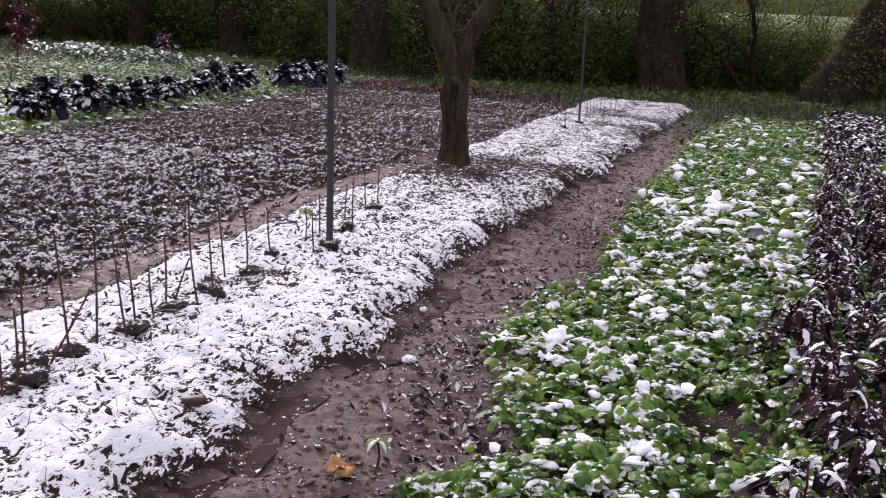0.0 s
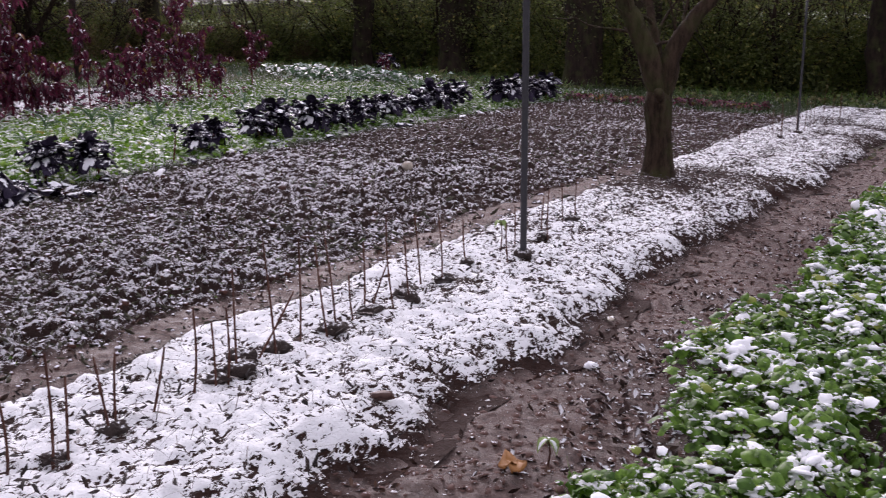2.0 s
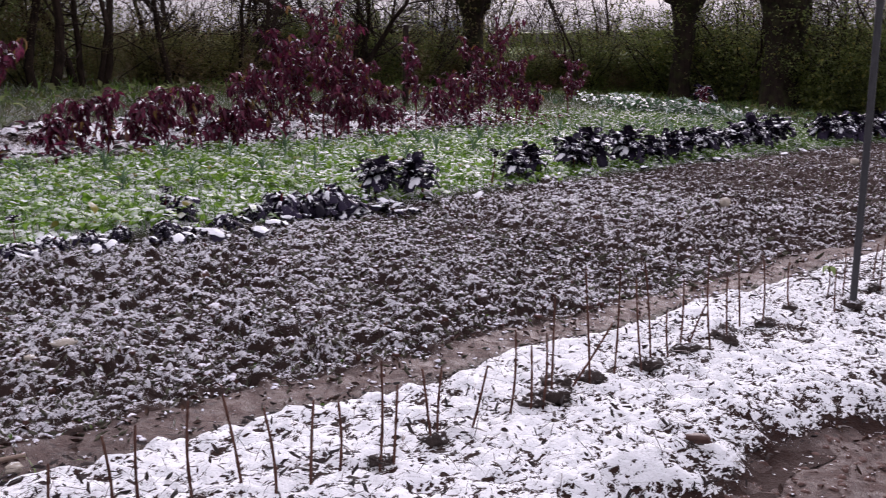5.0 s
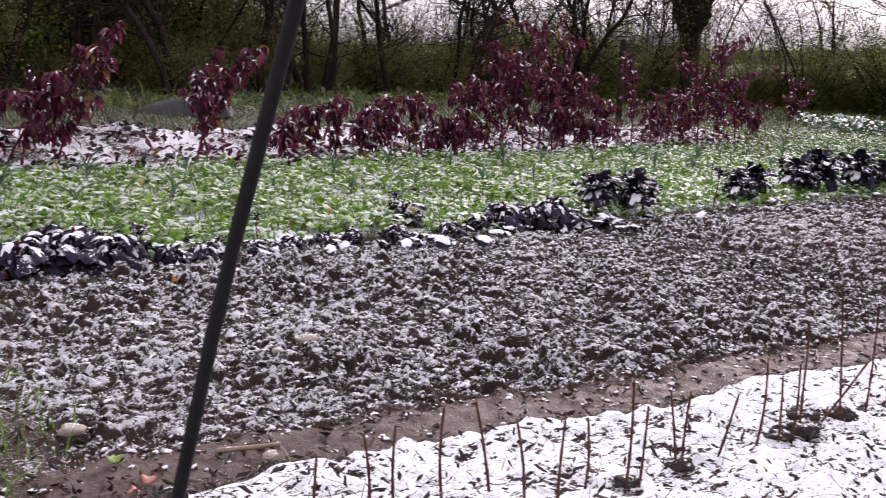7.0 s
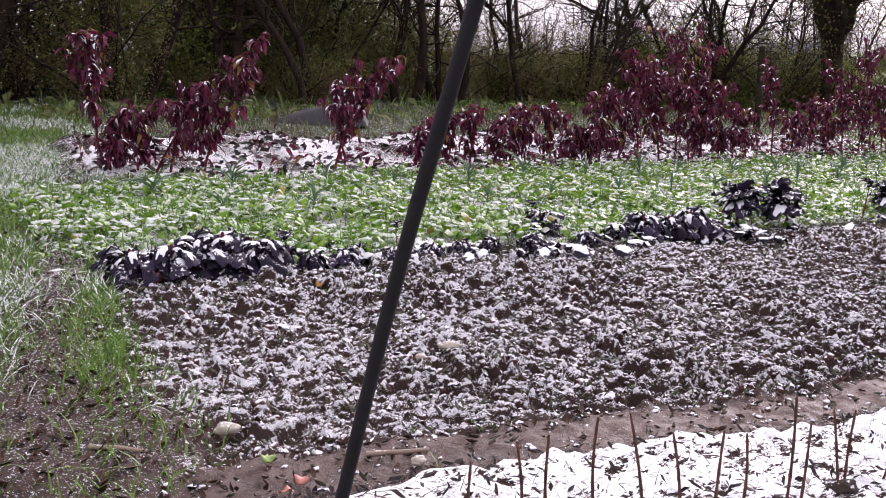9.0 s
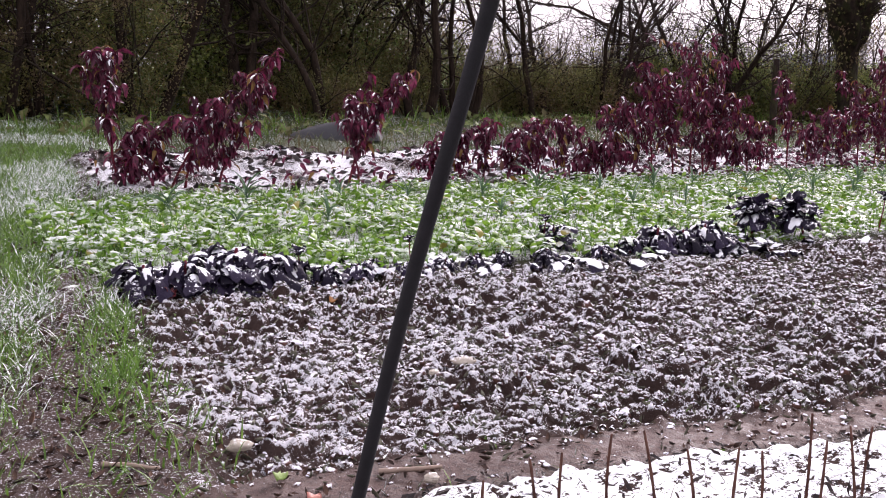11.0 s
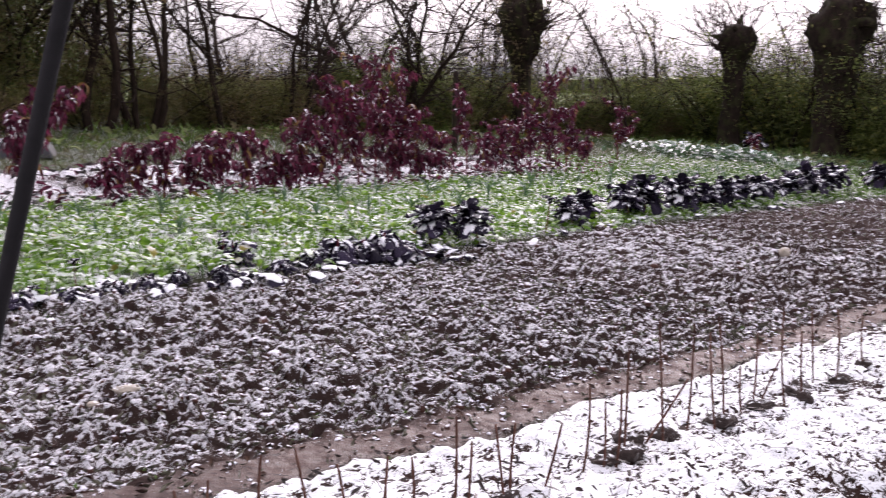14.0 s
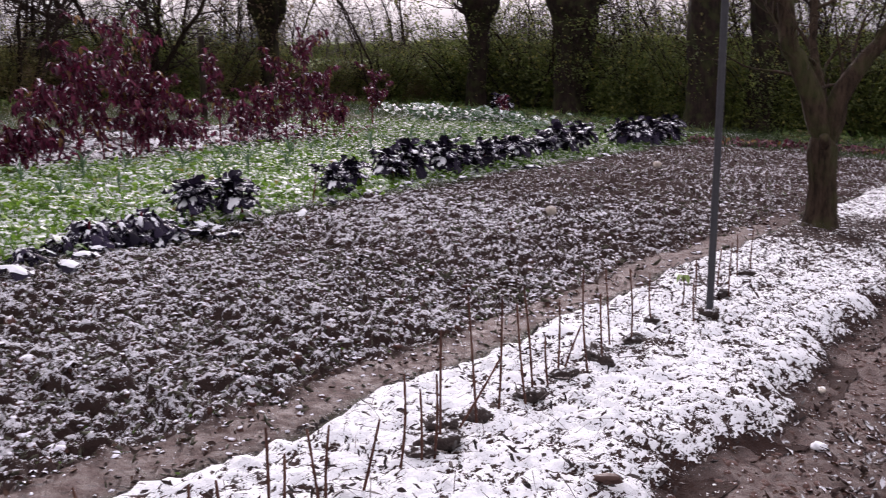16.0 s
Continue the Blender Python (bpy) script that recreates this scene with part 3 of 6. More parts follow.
def snow_shape(rows, width, fold=0.15, droop=0.3, thick=0.10, share=0.95, cols=4):
    """A soft rounded pillow of snow lying on that leaf."""
    v, q = [], []
    for k in range(rows + 1):
        t = k / rows
        w = width * share * 0.5 * max(0.0, 1 - abs(2 * t - 1) ** 2.5) ** 0.5
        z = 0.25 * math.sin(t * math.pi) * droop - droop * t * t
        for c in range(cols + 1):
            u = 2 * c / cols - 1
            dome = thick * (max(0.0, 1 - u * u) ** 0.5) * max(0.0, 1 - (2 * t - 1) ** 4) ** 0.5
            v.append((u * w * (1 + 0.24 * math.sin(8 * t + 3 * u) + 0.20 * math.sin(17 * t + 5 * u)), 0.05 + 0.9 * t, z + fold * abs(u) * w * 1.6 + 0.008 + dome * (1 + 0.3 * math.sin(6 * t + 3 * u))))
    n = cols + 1
    for k in range(rows):
        for c in range(cols):
            a = k * n + c
            q.append((a, a + 1, a + n + 1, a + n))
    return np.array(v), np.array(q)


BLADE = (np.array([(-0.5, 0, 0), (0.5, 0, 0), (-0.42, 0.4, 0.02), (0.42, 0.4, 0.02), (-0.26, 0.75, -0.06), (0.26, 0.75, -0.06), (0, 1, -0.22)]) * np.array([0.06, 1, 1]),
         [np.array([(0, 1, 3, 2), (2, 3, 5, 4)]), np.array([(4, 5, 6)])])
CHIP = (np.array([(-0.5, -0.12, 0.0), (0.25, -0.32, 0.05), (0.6, 0.22, 0.0), (-0.25, 0.3, 0.08), (0.05, 0.0, 0.13)]),
        [np.array([(0, 1, 4), (1, 2, 4), (2, 3, 4), (3, 0, 4)])])
CRUMB = (np.array([(0.5, 0, 0), (0, 0.55, 0.05), (-0.5, 0.05, 0), (0.05, -0.5, -0.05), (0.05, 0.05, 0.42), (0.3, 0.3, 0.26), (-0.32, 0.25, 0.22), (-0.2, -0.3, 0.28), (0.32, -0.28, 0.24)]),
         [np.array([(0, 1, 5), (1, 2, 6), (2, 3, 7), (3, 0, 8), (5, 1, 6), (6, 2, 7), (7, 3, 8), (8, 0, 5), (4, 5, 6), (4, 6, 7), (4, 7, 8), (4, 8, 5)])])


def turns(yaw, pitch, roll):
    """Rotations: roll about y, pitch about x (up is positive), then yaw about z."""
    cy, sy, cp, sp, cr, sr = np.cos(yaw), np.sin(yaw), np.cos(pitch), np.sin(pitch), np.cos(roll), np.sin(roll)
    o, l = np.zeros_like(cy), np.ones_like(cy)
    Z = np.stack([np.stack([cy, -sy, o], -1), np.stack([sy, cy, o], -1), np.stack([o, o, l], -1)], -2)
    X = np.stack([np.stack([l, o, o], -1), np.stack([o, cp, -sp], -1), np.stack([o, sp, cp], -1)], -2)
    R = np.stack([np.stack([cr, o, sr], -1), np.stack([o, l, o], -1), np.stack([-sr, o, cr], -1)], -2)
    return Z @ X @ R


def spread(shape, pos, yaw, pitch, roll, size):
    """Copies of a shape at many places: places and faces of one mesh."""
    v, faces = shape
    faces = faces if isinstance(faces, list) else [faces]
    n, k = len(pos), len(v)
    size = np.asarray(size, dtype=float)
    size = size[:, None] if size.ndim == 1 else size
    P = np.einsum("nij,nkj->nki", turns(yaw, pitch, roll), v[None] * size[:, None, :]) + np.asarray(pos)[:, None, :]
    base = (np.arange(n) * k)[:, None, None]
    return P.reshape(-1, 3), [(f[None] + base).reshape(-1, f.shape[1]) for f in faces]


def joined(parts):
    """Several (places, faces) pairs as one."""
    V, tri, quad, at = [], [], [], 0
    for v, fs in parts:
        for f in fs:
            (tri if f.shape[1] == 3 else quad).append(f + at)
        V.append(v)
        at += len(v)
    return np.concatenate(V), [np.concatenate(x) for x in (quad, tri) if x]


def part(name, mesh, parent=None, label="", m=None):
    ob = new(name, mesh)
    if parent:
        ob.parent = parent
    if m is not None:
        ob.matrix_basis = m
    return tagged(ob, label)


def stuff(name, shape_parts, mat, label, category):
    v, f = joined(shape_parts)
    return tagged(new(name, to_mesh(name, v, f, mat)), label, category, kind="stuff")


def tube(points, radii, sides=6, cap=True):
    """A tapered round tube along points."""
    P = np.asarray(points, dtype=float)
    R = np.asarray(radii, dtype=float)
    T = np.gradient(P, axis=0)
    T /= np.linalg.norm(T, axis=1)[:, None] + 1e-9
    ref = np.where(np.abs(T[:, 2:3]) > 0.9, np.array([[1.0, 0, 0]]), np.array([[0, 0, 1.0]]))
    ref = np.repeat(ref[:1], len(P), 0)
    A = np.cross(T, ref)
    A /= np.linalg.norm(A, axis=1)[:, None] + 1e-9
    B = np.cross(T, A)
    ang = np.arange(sides) * 2 * math.pi / sides
    V = P[:, None] + R[:, None, None] * (np.cos(ang)[None, :, None] * A[:, None] + np.sin(ang)[None, :, None] * B[:, None])
    n = len(P)
    i = np.arange(n - 1)[:, None] * sides + np.arange(sides)[None]
    j = np.arange(n - 1)[:, None] * sides + (np.arange(sides)[None] + 1) % sides
    q = np.stack([i, j, j + sides, i + sides], -1).reshape(-1, 4)
    V = V.reshape(-1, 3)
    faces = [q]
    if cap:
        V = np.concatenate([V, P[-1:] + T[-1:] * R[-1] * 0.3])
        k = (n - 1) * sides
        s = np.arange(sides)
        faces.append(np.stack([k + s, k + (s + 1) % sides, np.full(sides, len(V) - 1)], -1))
    return V, faces


def bough(rng, start, way, length, r0, r1, steps=6, bend=0.25, lift=0.0, sides=5):
    """A crooked tapered branch; gives its tube and its points."""
    p, d = np.array(start, float), np.array(way, float)
    d /= np.linalg.norm(d)
    pts = [p.copy()]
    for _ in range(steps):
        d = d + rng.normal(0, bend, 3) * 0.5 + np.array([0, 0, lift])
        d /= np.linalg.norm(d)
        p = p + d * length / steps
        pts.append(p.copy())
    return tube(pts, np.linspace(r0, r1, steps + 1), sides), pts, d


# ---- large structure ----
build_ground()
build_dug_soil()
build_bed()


# ---- trees and hedge ----
def fruit_tree():
    """The short-stemmed old fruit tree at the edge of the bed, forking low into two spreading limbs."""
    rng = np.random.default_rng(3)
    x, y = -3.05, 10.75
    z = surface_z(x, y) - 0.05
    root = tagged(new("fruit_tree"), "old bare fruit tree with rough mossy bark beside the bed", "tree")
    root.matrix_basis = pose(x, y, z)
    def rough(v, f, sides, name, label=""):
        """Ridged, cracked bark on a tube."""
        k = np.arange(len(v))
        a = (k % sides) * 2 * math.pi / sides
        n = fbm(np.cos(a) * 2.4 + 9, np.sin(a) * 2.4 + v[:, 2] * 1.6, 51, 3) - 0.5
        ridge = fbm(a * 4.5, v[:, 2] * 3.0, 52, 2) - 0.5
        mid = v.reshape(-1, 3).mean(0)
        c = v.copy()
        for j in range(0, len(v) - sides, sides):
            c[j:j + sides] = v[j:j + sides].mean(0)
        d = v - c
        v = v + d * (0.30 * n + 0.22 * ridge)[:, None]
        return part(name, to_mesh(name, v, f, MAT["bark"]), root, label)

    sides = 26
    h = np.linspace(0, 1.10, 34)
    pts = [(0.025 * math.sin(3 * q) - 0.02 * q, 0.02 * math.sin(4 * q + 1), q) for q in h]
    rad = [0.150 - 0.045 * min(q, 0.4) + 0.085 * math.exp(-q / 0.08) + 0.008 * math.sin(9 * q) - 0.10 * max(0.0, q - 0.80) / 0.30 for q in h]
    rough(*tube(pts, rad, sides), sides, "trunk")
    burr = tube([(0.05, -0.09, 0.82), (0.06, -0.16, 0.90), (0.055, -0.19, 0.95)], [0.055, 0.055, 0.04], 10)
    part("cut_stub", to_mesh("cut_stub", *burr, MAT["bark"]), root, "sawn-off branch stub with a pale cut face")
    rt = np.array((math.cos(radians(34)), math.sin(radians(34)), 0))          # across the view
    aw = np.array((-rt[1], rt[0], 0))
    for line, r0, r1 in (([(0.0, 0, 0.45), (-0.05, 0.0, 1.10), (-0.19, 0.02, 1.45), (-0.34, 0.05, 1.80), (-0.42, 0.1, 2.3), (-0.62, 0.1, 2.8)], 0.128, 0.055),
                         ([(0.02, 0, 0.50), (0.085, 0.0, 1.10), (0.18, -0.02, 1.42), (0.38, -0.05, 1.70), (0.62, -0.08, 1.98), (1.0, -0.1, 2.3)], 0.115, 0.04),
                         ([(0.0, 0.03, 1.0), (0.05, 0.25, 1.35), (0.02, 0.5, 1.75), (0.1, 0.7, 2.3)], 0.06, 0.03)):
        nodes = np.array([rt * x_ + aw * y_ + np.array((0, 0, z_)) for x_, y_, z_ in line])
        steps = np.linspace(0, len(nodes) - 1, 22)
        p = [np.array([np.interp(q, np.arange(len(nodes)), nodes[:, i]) for i in range(3)]) + rng.normal(0, 0.008, 3) for q in steps]
        limb = rough(*tube(p, np.interp(np.arange(22), [0, 4, 21], [0.05, r0 * 0.92, r1]), 16), 16, "limb")
        bits = []
        for k in range(7, 22, 2):
            w = (p[k] - p[k - 3]) / np.linalg.norm(p[k] - p[k - 3]) + rng.normal(0, 0.6, 3) + np.array([0, 0, 0.3])
            t2, p2, d2 = bough(rng, p[k], w, rng.uniform(0.5, 1.2), 0.022, 0.005, 7, 0.4, 0.03, 6)
            bits.append(t2)
            for j in (2, 4, 5, 6):
                bits.append(bough(rng, p2[j], d2 + rng.normal(0, 0.8, 3), rng.uniform(0.25, 0.6), 0.007, 0.002, 4, 0.4, 0.03, 4)[0])
        v, f = joined(bits)
        part("twig_spray", to_mesh("twig_spray", v, f, MAT["bark"]), limb)


def leaf_cloud(rng, n, centre, reach, size, shape):
    """Many small leaves in uneven clumps round a centre."""
    k = max(6, n // 40)
    heart = rng.normal(0, 1, (k, 3))
    heart /= np.linalg.norm(heart, axis=1)[:, None]
    heart *= rng.uniform(0.25, 1, (k, 1)) ** 0.6
    pos = heart[rng.integers(0, k, n)] + rng.normal(0, 0.16, (n, 3))
    pos = pos * np.asarray(reach) + np.asarray(centre)
    return spread(shape, pos, rng.uniform(0, 6.28, n), rng.uniform(-1.2, 0.5, n), rng.uniform(-0.8, 0.8, n), rng.uniform(0.7, 1.3, n) * size)


OVAL = leaf_shape(2, 0.62, 0.2, 0.25)
SPRIG = (np.array([(0, 0, 0), (0.34, 0.45, 0.10), (0, 1, -0.16), (-0.34, 0.5, 0.12)]), [np.array([(0, 1, 2), (0, 2, 3)])])


def shrub(seed, height, width, leaves, leaf_mat, bare=0.0, label="", leaf=0.085):
    """A hedge shrub: many stems from the ground, side twigs and a ragged leaf mass."""
    rng = np.random.default_rng(seed)
    root = tagged(new("hedge_shrub"), label, "shrub", "overgrown hedge")
    bits, ends = [], []
    for _ in range(8):
        a = rng.uniform(0, 6.28)
        s = (math.cos(a) * width * 0.22 * rng.random(), math.sin(a) * width * 0.22 * rng.random(), -0.1)
        w = (math.cos(a) * rng.uniform(0.1, 0.9), math.sin(a) * rng.uniform(0.1, 0.9), 1)
        t, p, d = bough(rng, s, w, height * rng.uniform(0.7, 1.1), rng.uniform(0.02, 0.05), 0.006, 6, 0.36, 0.03, 4)
        bits.append(t)
        for k in range(1, 7):
            for _ in range(1 + k % 2):
                t2, p2, d2 = bough(rng, p[k], d + rng.normal(0, 0.7, 3), height * rng.uniform(0.12, 0.3), 0.013, 0.003, 3, 0.4, 0.02, 3)
                bits.append(t2)
                ends.append(p2[-1])
                bits.append(bough(rng, p2[2], d2 + rng.normal(0, 0.8, 3), height * 0.1, 0.006, 0.002, 2, 0.4, 0.0, 3)[0])
    v, f = joined(bits)
    part("framework", to_mesh("framework", v, f, MAT["dark_bark"]), root)
    top = height * (0.75 if not bare else 0.52)
    clouds = [leaf_cloud(rng, int(leaves * 0.65), (0, 0, top * 0.5), (width * 0.6, width * 0.6, top * 0.72), leaf, SPRIG)]
    ends = np.array(ends)
    n = int(leaves * 0.35 * (1 - bare * 0.8))
    pick = ends[rng.integers(0, len(ends), n)] + rng.normal(0, 0.13, (n, 3))
    clouds.append(spread(SPRIG, pick, rng.uniform(0, 6.28, n), rng.uniform(-1.2, 0.5, n), rng.uniform(-0.8, 0.8, n), rng.uniform(0.6, 1.2, n) * leaf))
    v, f = joined(clouds)
    v[:, 2] = np.maximum(v[:, 2], -0.05)
    tagged(part("foliage", to_mesh("foliage", v, f, leaf_mat), root), kind="stuff")
    return root


def pollard(seed, girth, height, shoots, label, lean=(0, 0), head=1.6, ivy=0, neck=0.6):
    """A pollard willow: stout fluted trunk, a knobbly many-fisted head from neck upward, thin rods."""
    rng = np.random.default_rng(seed)
    root = tagged(new("pollard_tree"), label, "tree", "pollards along the hedge")
    hs = np.linspace(-0.15, height, 30)
    q = np.clip((hs / height - neck) / (1 - neck), 0, 1)
    rad = girth * (1 + 0.28 * np.exp(-np.maximum(hs, 0) / 0.45)) * (1 + (head - 1) * np.sin(np.minimum(q * 1.25, 1) * math.pi / 2) * (1 - 0.55 * sstep(q, 0.75, 1.0)))
    pts = [(lean[0] * h / height + 0.10 * girth * math.sin(2.2 * h + seed), lean[1] * h / height, h) for h in hs]
    v, f = tube(pts, rad, 24)
    c = np.array([lean[0], lean[1]])[None] * (v[:, 2:3] / height)
    a = np.arctan2(v[:, 1] - c[:, 1], v[:, 0] - c[:, 0])
    wild = 0.30 + 0.75 * sstep(v[:, 2] / height, neck - 0.1, neck + 0.15)
    bump = 1 + wild * (fbm(np.cos(a) * 2.2 + 7, np.sin(a) * 2.2 + v[:, 2] * 1.6, seed, 3) - 0.5) + 0.10 * np.sin(5 * a + 1.5 * v[:, 2])
    v[:, :2] = c + (v[:, :2] - c) * bump[:, None]
    part("trunk", to_mesh("trunk", v, f, MAT["dark_bark"]), root)
    bits, fists = [], []
    for k in range(15):
        a, h = k * 2.4 + rng.normal(0, 0.3), height * rng.uniform(neck + 0.05, 1.0)
        r = np.interp(h, hs, rad) * 0.62
        w = np.array((math.cos(a), math.sin(a), rng.uniform(0.2, 1.4)))
        base = np.array((lean[0] * h / height + math.cos(a) * r, lean[1] * h / height + math.sin(a) * r, h))
        t, p, d = bough(rng, base, w, girth * head * rng.uniform(0.35, 0.85), girth * 0.36, girth * rng.uniform(0.16, 0.3), 5, 0.5, 0.08, 8)
        bits.append(t)
        fists.append((p[-1], d))
    part("head", to_mesh("head", *joined(bits), MAT["dark_bark"]), root)
    bits = []
    for _ in range(shoots):
        s, d0 = fists[rng.integers(0, len(fists))]
        w = d0 + rng.normal(0, 0.45, 3) + np.array((0, 0, 0.25))
        t, p, d = bough(rng, s, w, rng.uniform(1.2, 3.2), 0.018, 0.006, 7, 0.22, 0.06, 4)
        bits.append(t)
        for k in (2, 3, 4, 5, 6):
            bits.append(bough(rng, p[k], d + rng.normal(0, 0.6, 3), rng.uniform(0.3, 1.0), 0.008, 0.004, 4, 0.3, 0.05, 3)[0])
    v, f = joined(bits)
    part("crown", to_mesh("crown", v, f, MAT["twig"]), root)
    if ivy:
        n = ivy
        a, h = rng.uniform(0, 6.28, n), rng.uniform(0.1, 1.02, n) * height
        r = np.interp(h, hs, rad) * rng.uniform(0.9, 1.5, n)
        pos = np.stack([np.cos(a) * r + lean[0] * h / height, np.sin(a) * r + lean[1] * h / height, h], -1)
        keep = fbm(a * 1.5, h * 1.2, seed + 5, 2) > 0.42
        pos, n = pos[keep], int(keep.sum())
        v, f = spread(SPRIG, pos, rng.uniform(0, 6.28, n), rng.uniform(-1.3, 0.2, n), rng.uniform(-0.6, 0.6, n), rng.uniform(0.06, 0.13, n))
        part("ivy", to_mesh("ivy", v, f, MAT["hedge"]), root, "dark ivy clinging to the trunk")
    return root


def bare_tree(seed, height, r0, label, stems=5, spread_out=0.7, leaves=0):
    """A bare many-stemmed hedgerow tree."""
    rng = np.random.default_rng(seed)
    root = tagged(new("bare_tree"), label, "tree", "hedgerow trees")
    bits = []
    boles = []
    for s in range(stems):
        a = rng.uniform(0, 6.28)
        w = (math.cos(a) * spread_out * rng.random(), math.sin(a) * spread_out * rng.random(), 1)
        t, p, d = bough(rng, (0.25 * math.cos(a), 0.25 * math.sin(a), -0.2), w, height * rng.uniform(0.8, 1.1), r0 * rng.uniform(0.6, 1), 0.02, 9, 0.26, 0.03, 7)
        boles.append(t)
        for k in range(2, 10):
            for _ in range(4):
                t2, p2, d2 = bough(rng, p[k], d * 0.7 + rng.normal(0, 0.7, 3), height * rng.uniform(0.12, 0.30), r0 * 0.2, 0.005, 6, 0.4, 0.04, 4)
                bits.append(t2)
                for j in (2, 3, 4, 5, 6):
                    bits.append(bough(rng, p2[j], d2 + rng.normal(0, 0.8, 3), height * rng.uniform(0.06, 0.16), 0.007, 0.003, 4, 0.4, 0.03, 3)[0])
    v, f = joined(bits)
    for t in boles:
        part("bole", to_mesh("bole", *t, MAT["twig"]), root)
    part("crown", to_mesh("crown", v, f, MAT["twig"]), root)
    if leaves:
        pos = v[rng.integers(0, len(v), leaves)] + rng.normal(0, 0.05, (leaves, 3)) - np.array((0, 0, 0.05))
        lv = spread(SPRIG, pos, rng.uniform(0, 6.28, leaves), rng.uniform(-1.5, -0.4, leaves), rng.uniform(-0.8, 0.8, leaves), rng.uniform(0.06, 0.13, leaves))
        tagged(part("withered_leaves", to_mesh("withered_leaves", *lv, MAT["hedge"]), root, "last brown leaves hanging on the twigs"), kind="stuff")
    return root


def at_ground(x, y, rz=0.0, s=1.0, sink=0.0):
    return pose(x, y, land_z(x, y) - sink, 0, 0, rz) @ Matrix.Diagonal((s, s, s, 1))


def stand(made, spots):
    """First spot takes the thing itself, the others take copies; each spot: x, y, turn, scale."""
    for k, (x, y, rz, s) in enumerate(spots):
        ob = made if k == 0 else copy_thing(made, Matrix())
        ob.matrix_basis = at_ground(x, y, rz, s)


def along(line, step, rng, jitter, depth=0.0):
    """Places along a line of corner points, set back behind it."""
    pts = np.array(line, float)
    seg = np.linalg.norm(np.diff(pts, axis=0), axis=1)
    total = seg.sum()
    out = []
    for d in np.arange(0, total, step):
        d0 = d + rng.uniform(-0.3, 0.3) * step
        k = int(np.clip(np.searchsorted(np.cumsum(seg), d0), 0, len(seg) - 1))
        u = (d0 - (np.cumsum(seg)[k] - seg[k])) / seg[k]
        p = pts[k] + (pts[k + 1] - pts[k]) * u
        n = np.array((-(pts[k + 1] - pts[k])[1], (pts[k + 1] - pts[k])[0])) / seg[k]
        out.append(tuple(p + n * (depth + rng.uniform(-jitter, jitter))))
    return out


HEDGE_LEFT = [(-17.6, -14), (-17.4, 0), (-19.0, 4), (-20.0, 8), (-22.6, 11.5), (-24.0, 13.6)]
HEDGE_MID = [(-23.2, 13.0), (-24.5, 18), (-26.5, 27), (-24.0, 34)]
HEDGE_FAR = [(-24.0, 34), (-18, 34), (-10.5, 31.5), (-2, 36), (3, 36), (14, 36)]


POLLARDS = [  # place, girth, height, rods, label, lean, head, where the head begins, ivy
    (-25.10, 26.10, 0.30, 4.7, 46, "ivy-clad pollard willow with a broad dark head", (0.3, -0.2), 2.6, 0.50, 1500),
    (-21.15, 32.60, 0.34, 4.2, 60, "pollard willow with a knobbly head of thin rods", (0.2, 0), 1.7, 0.70, 120),
    (-17.25, 32.60, 0.56, 5.0, 34, "stout pollard willow with a wide swollen head", (0.15, 0), 1.55, 0.50, 200),
    (-11.75, 30.60, 0.52, 5.6, 24, "thick dark willow trunk standing in the hedge", (-0.1, 0), 1.1, 0.8, 150),
    (-10.35, 31.60, 0.52, 5.8, 24, "dark willow trunk with bare side branches in the hedge", (0.2, 0), 1.1, 0.8, 100),
    (-3.35, 33.40, 0.66, 4.8, 24, "thick dark trunk of an old willow", (-0.15, 0), 1.1, 0.8, 20)]


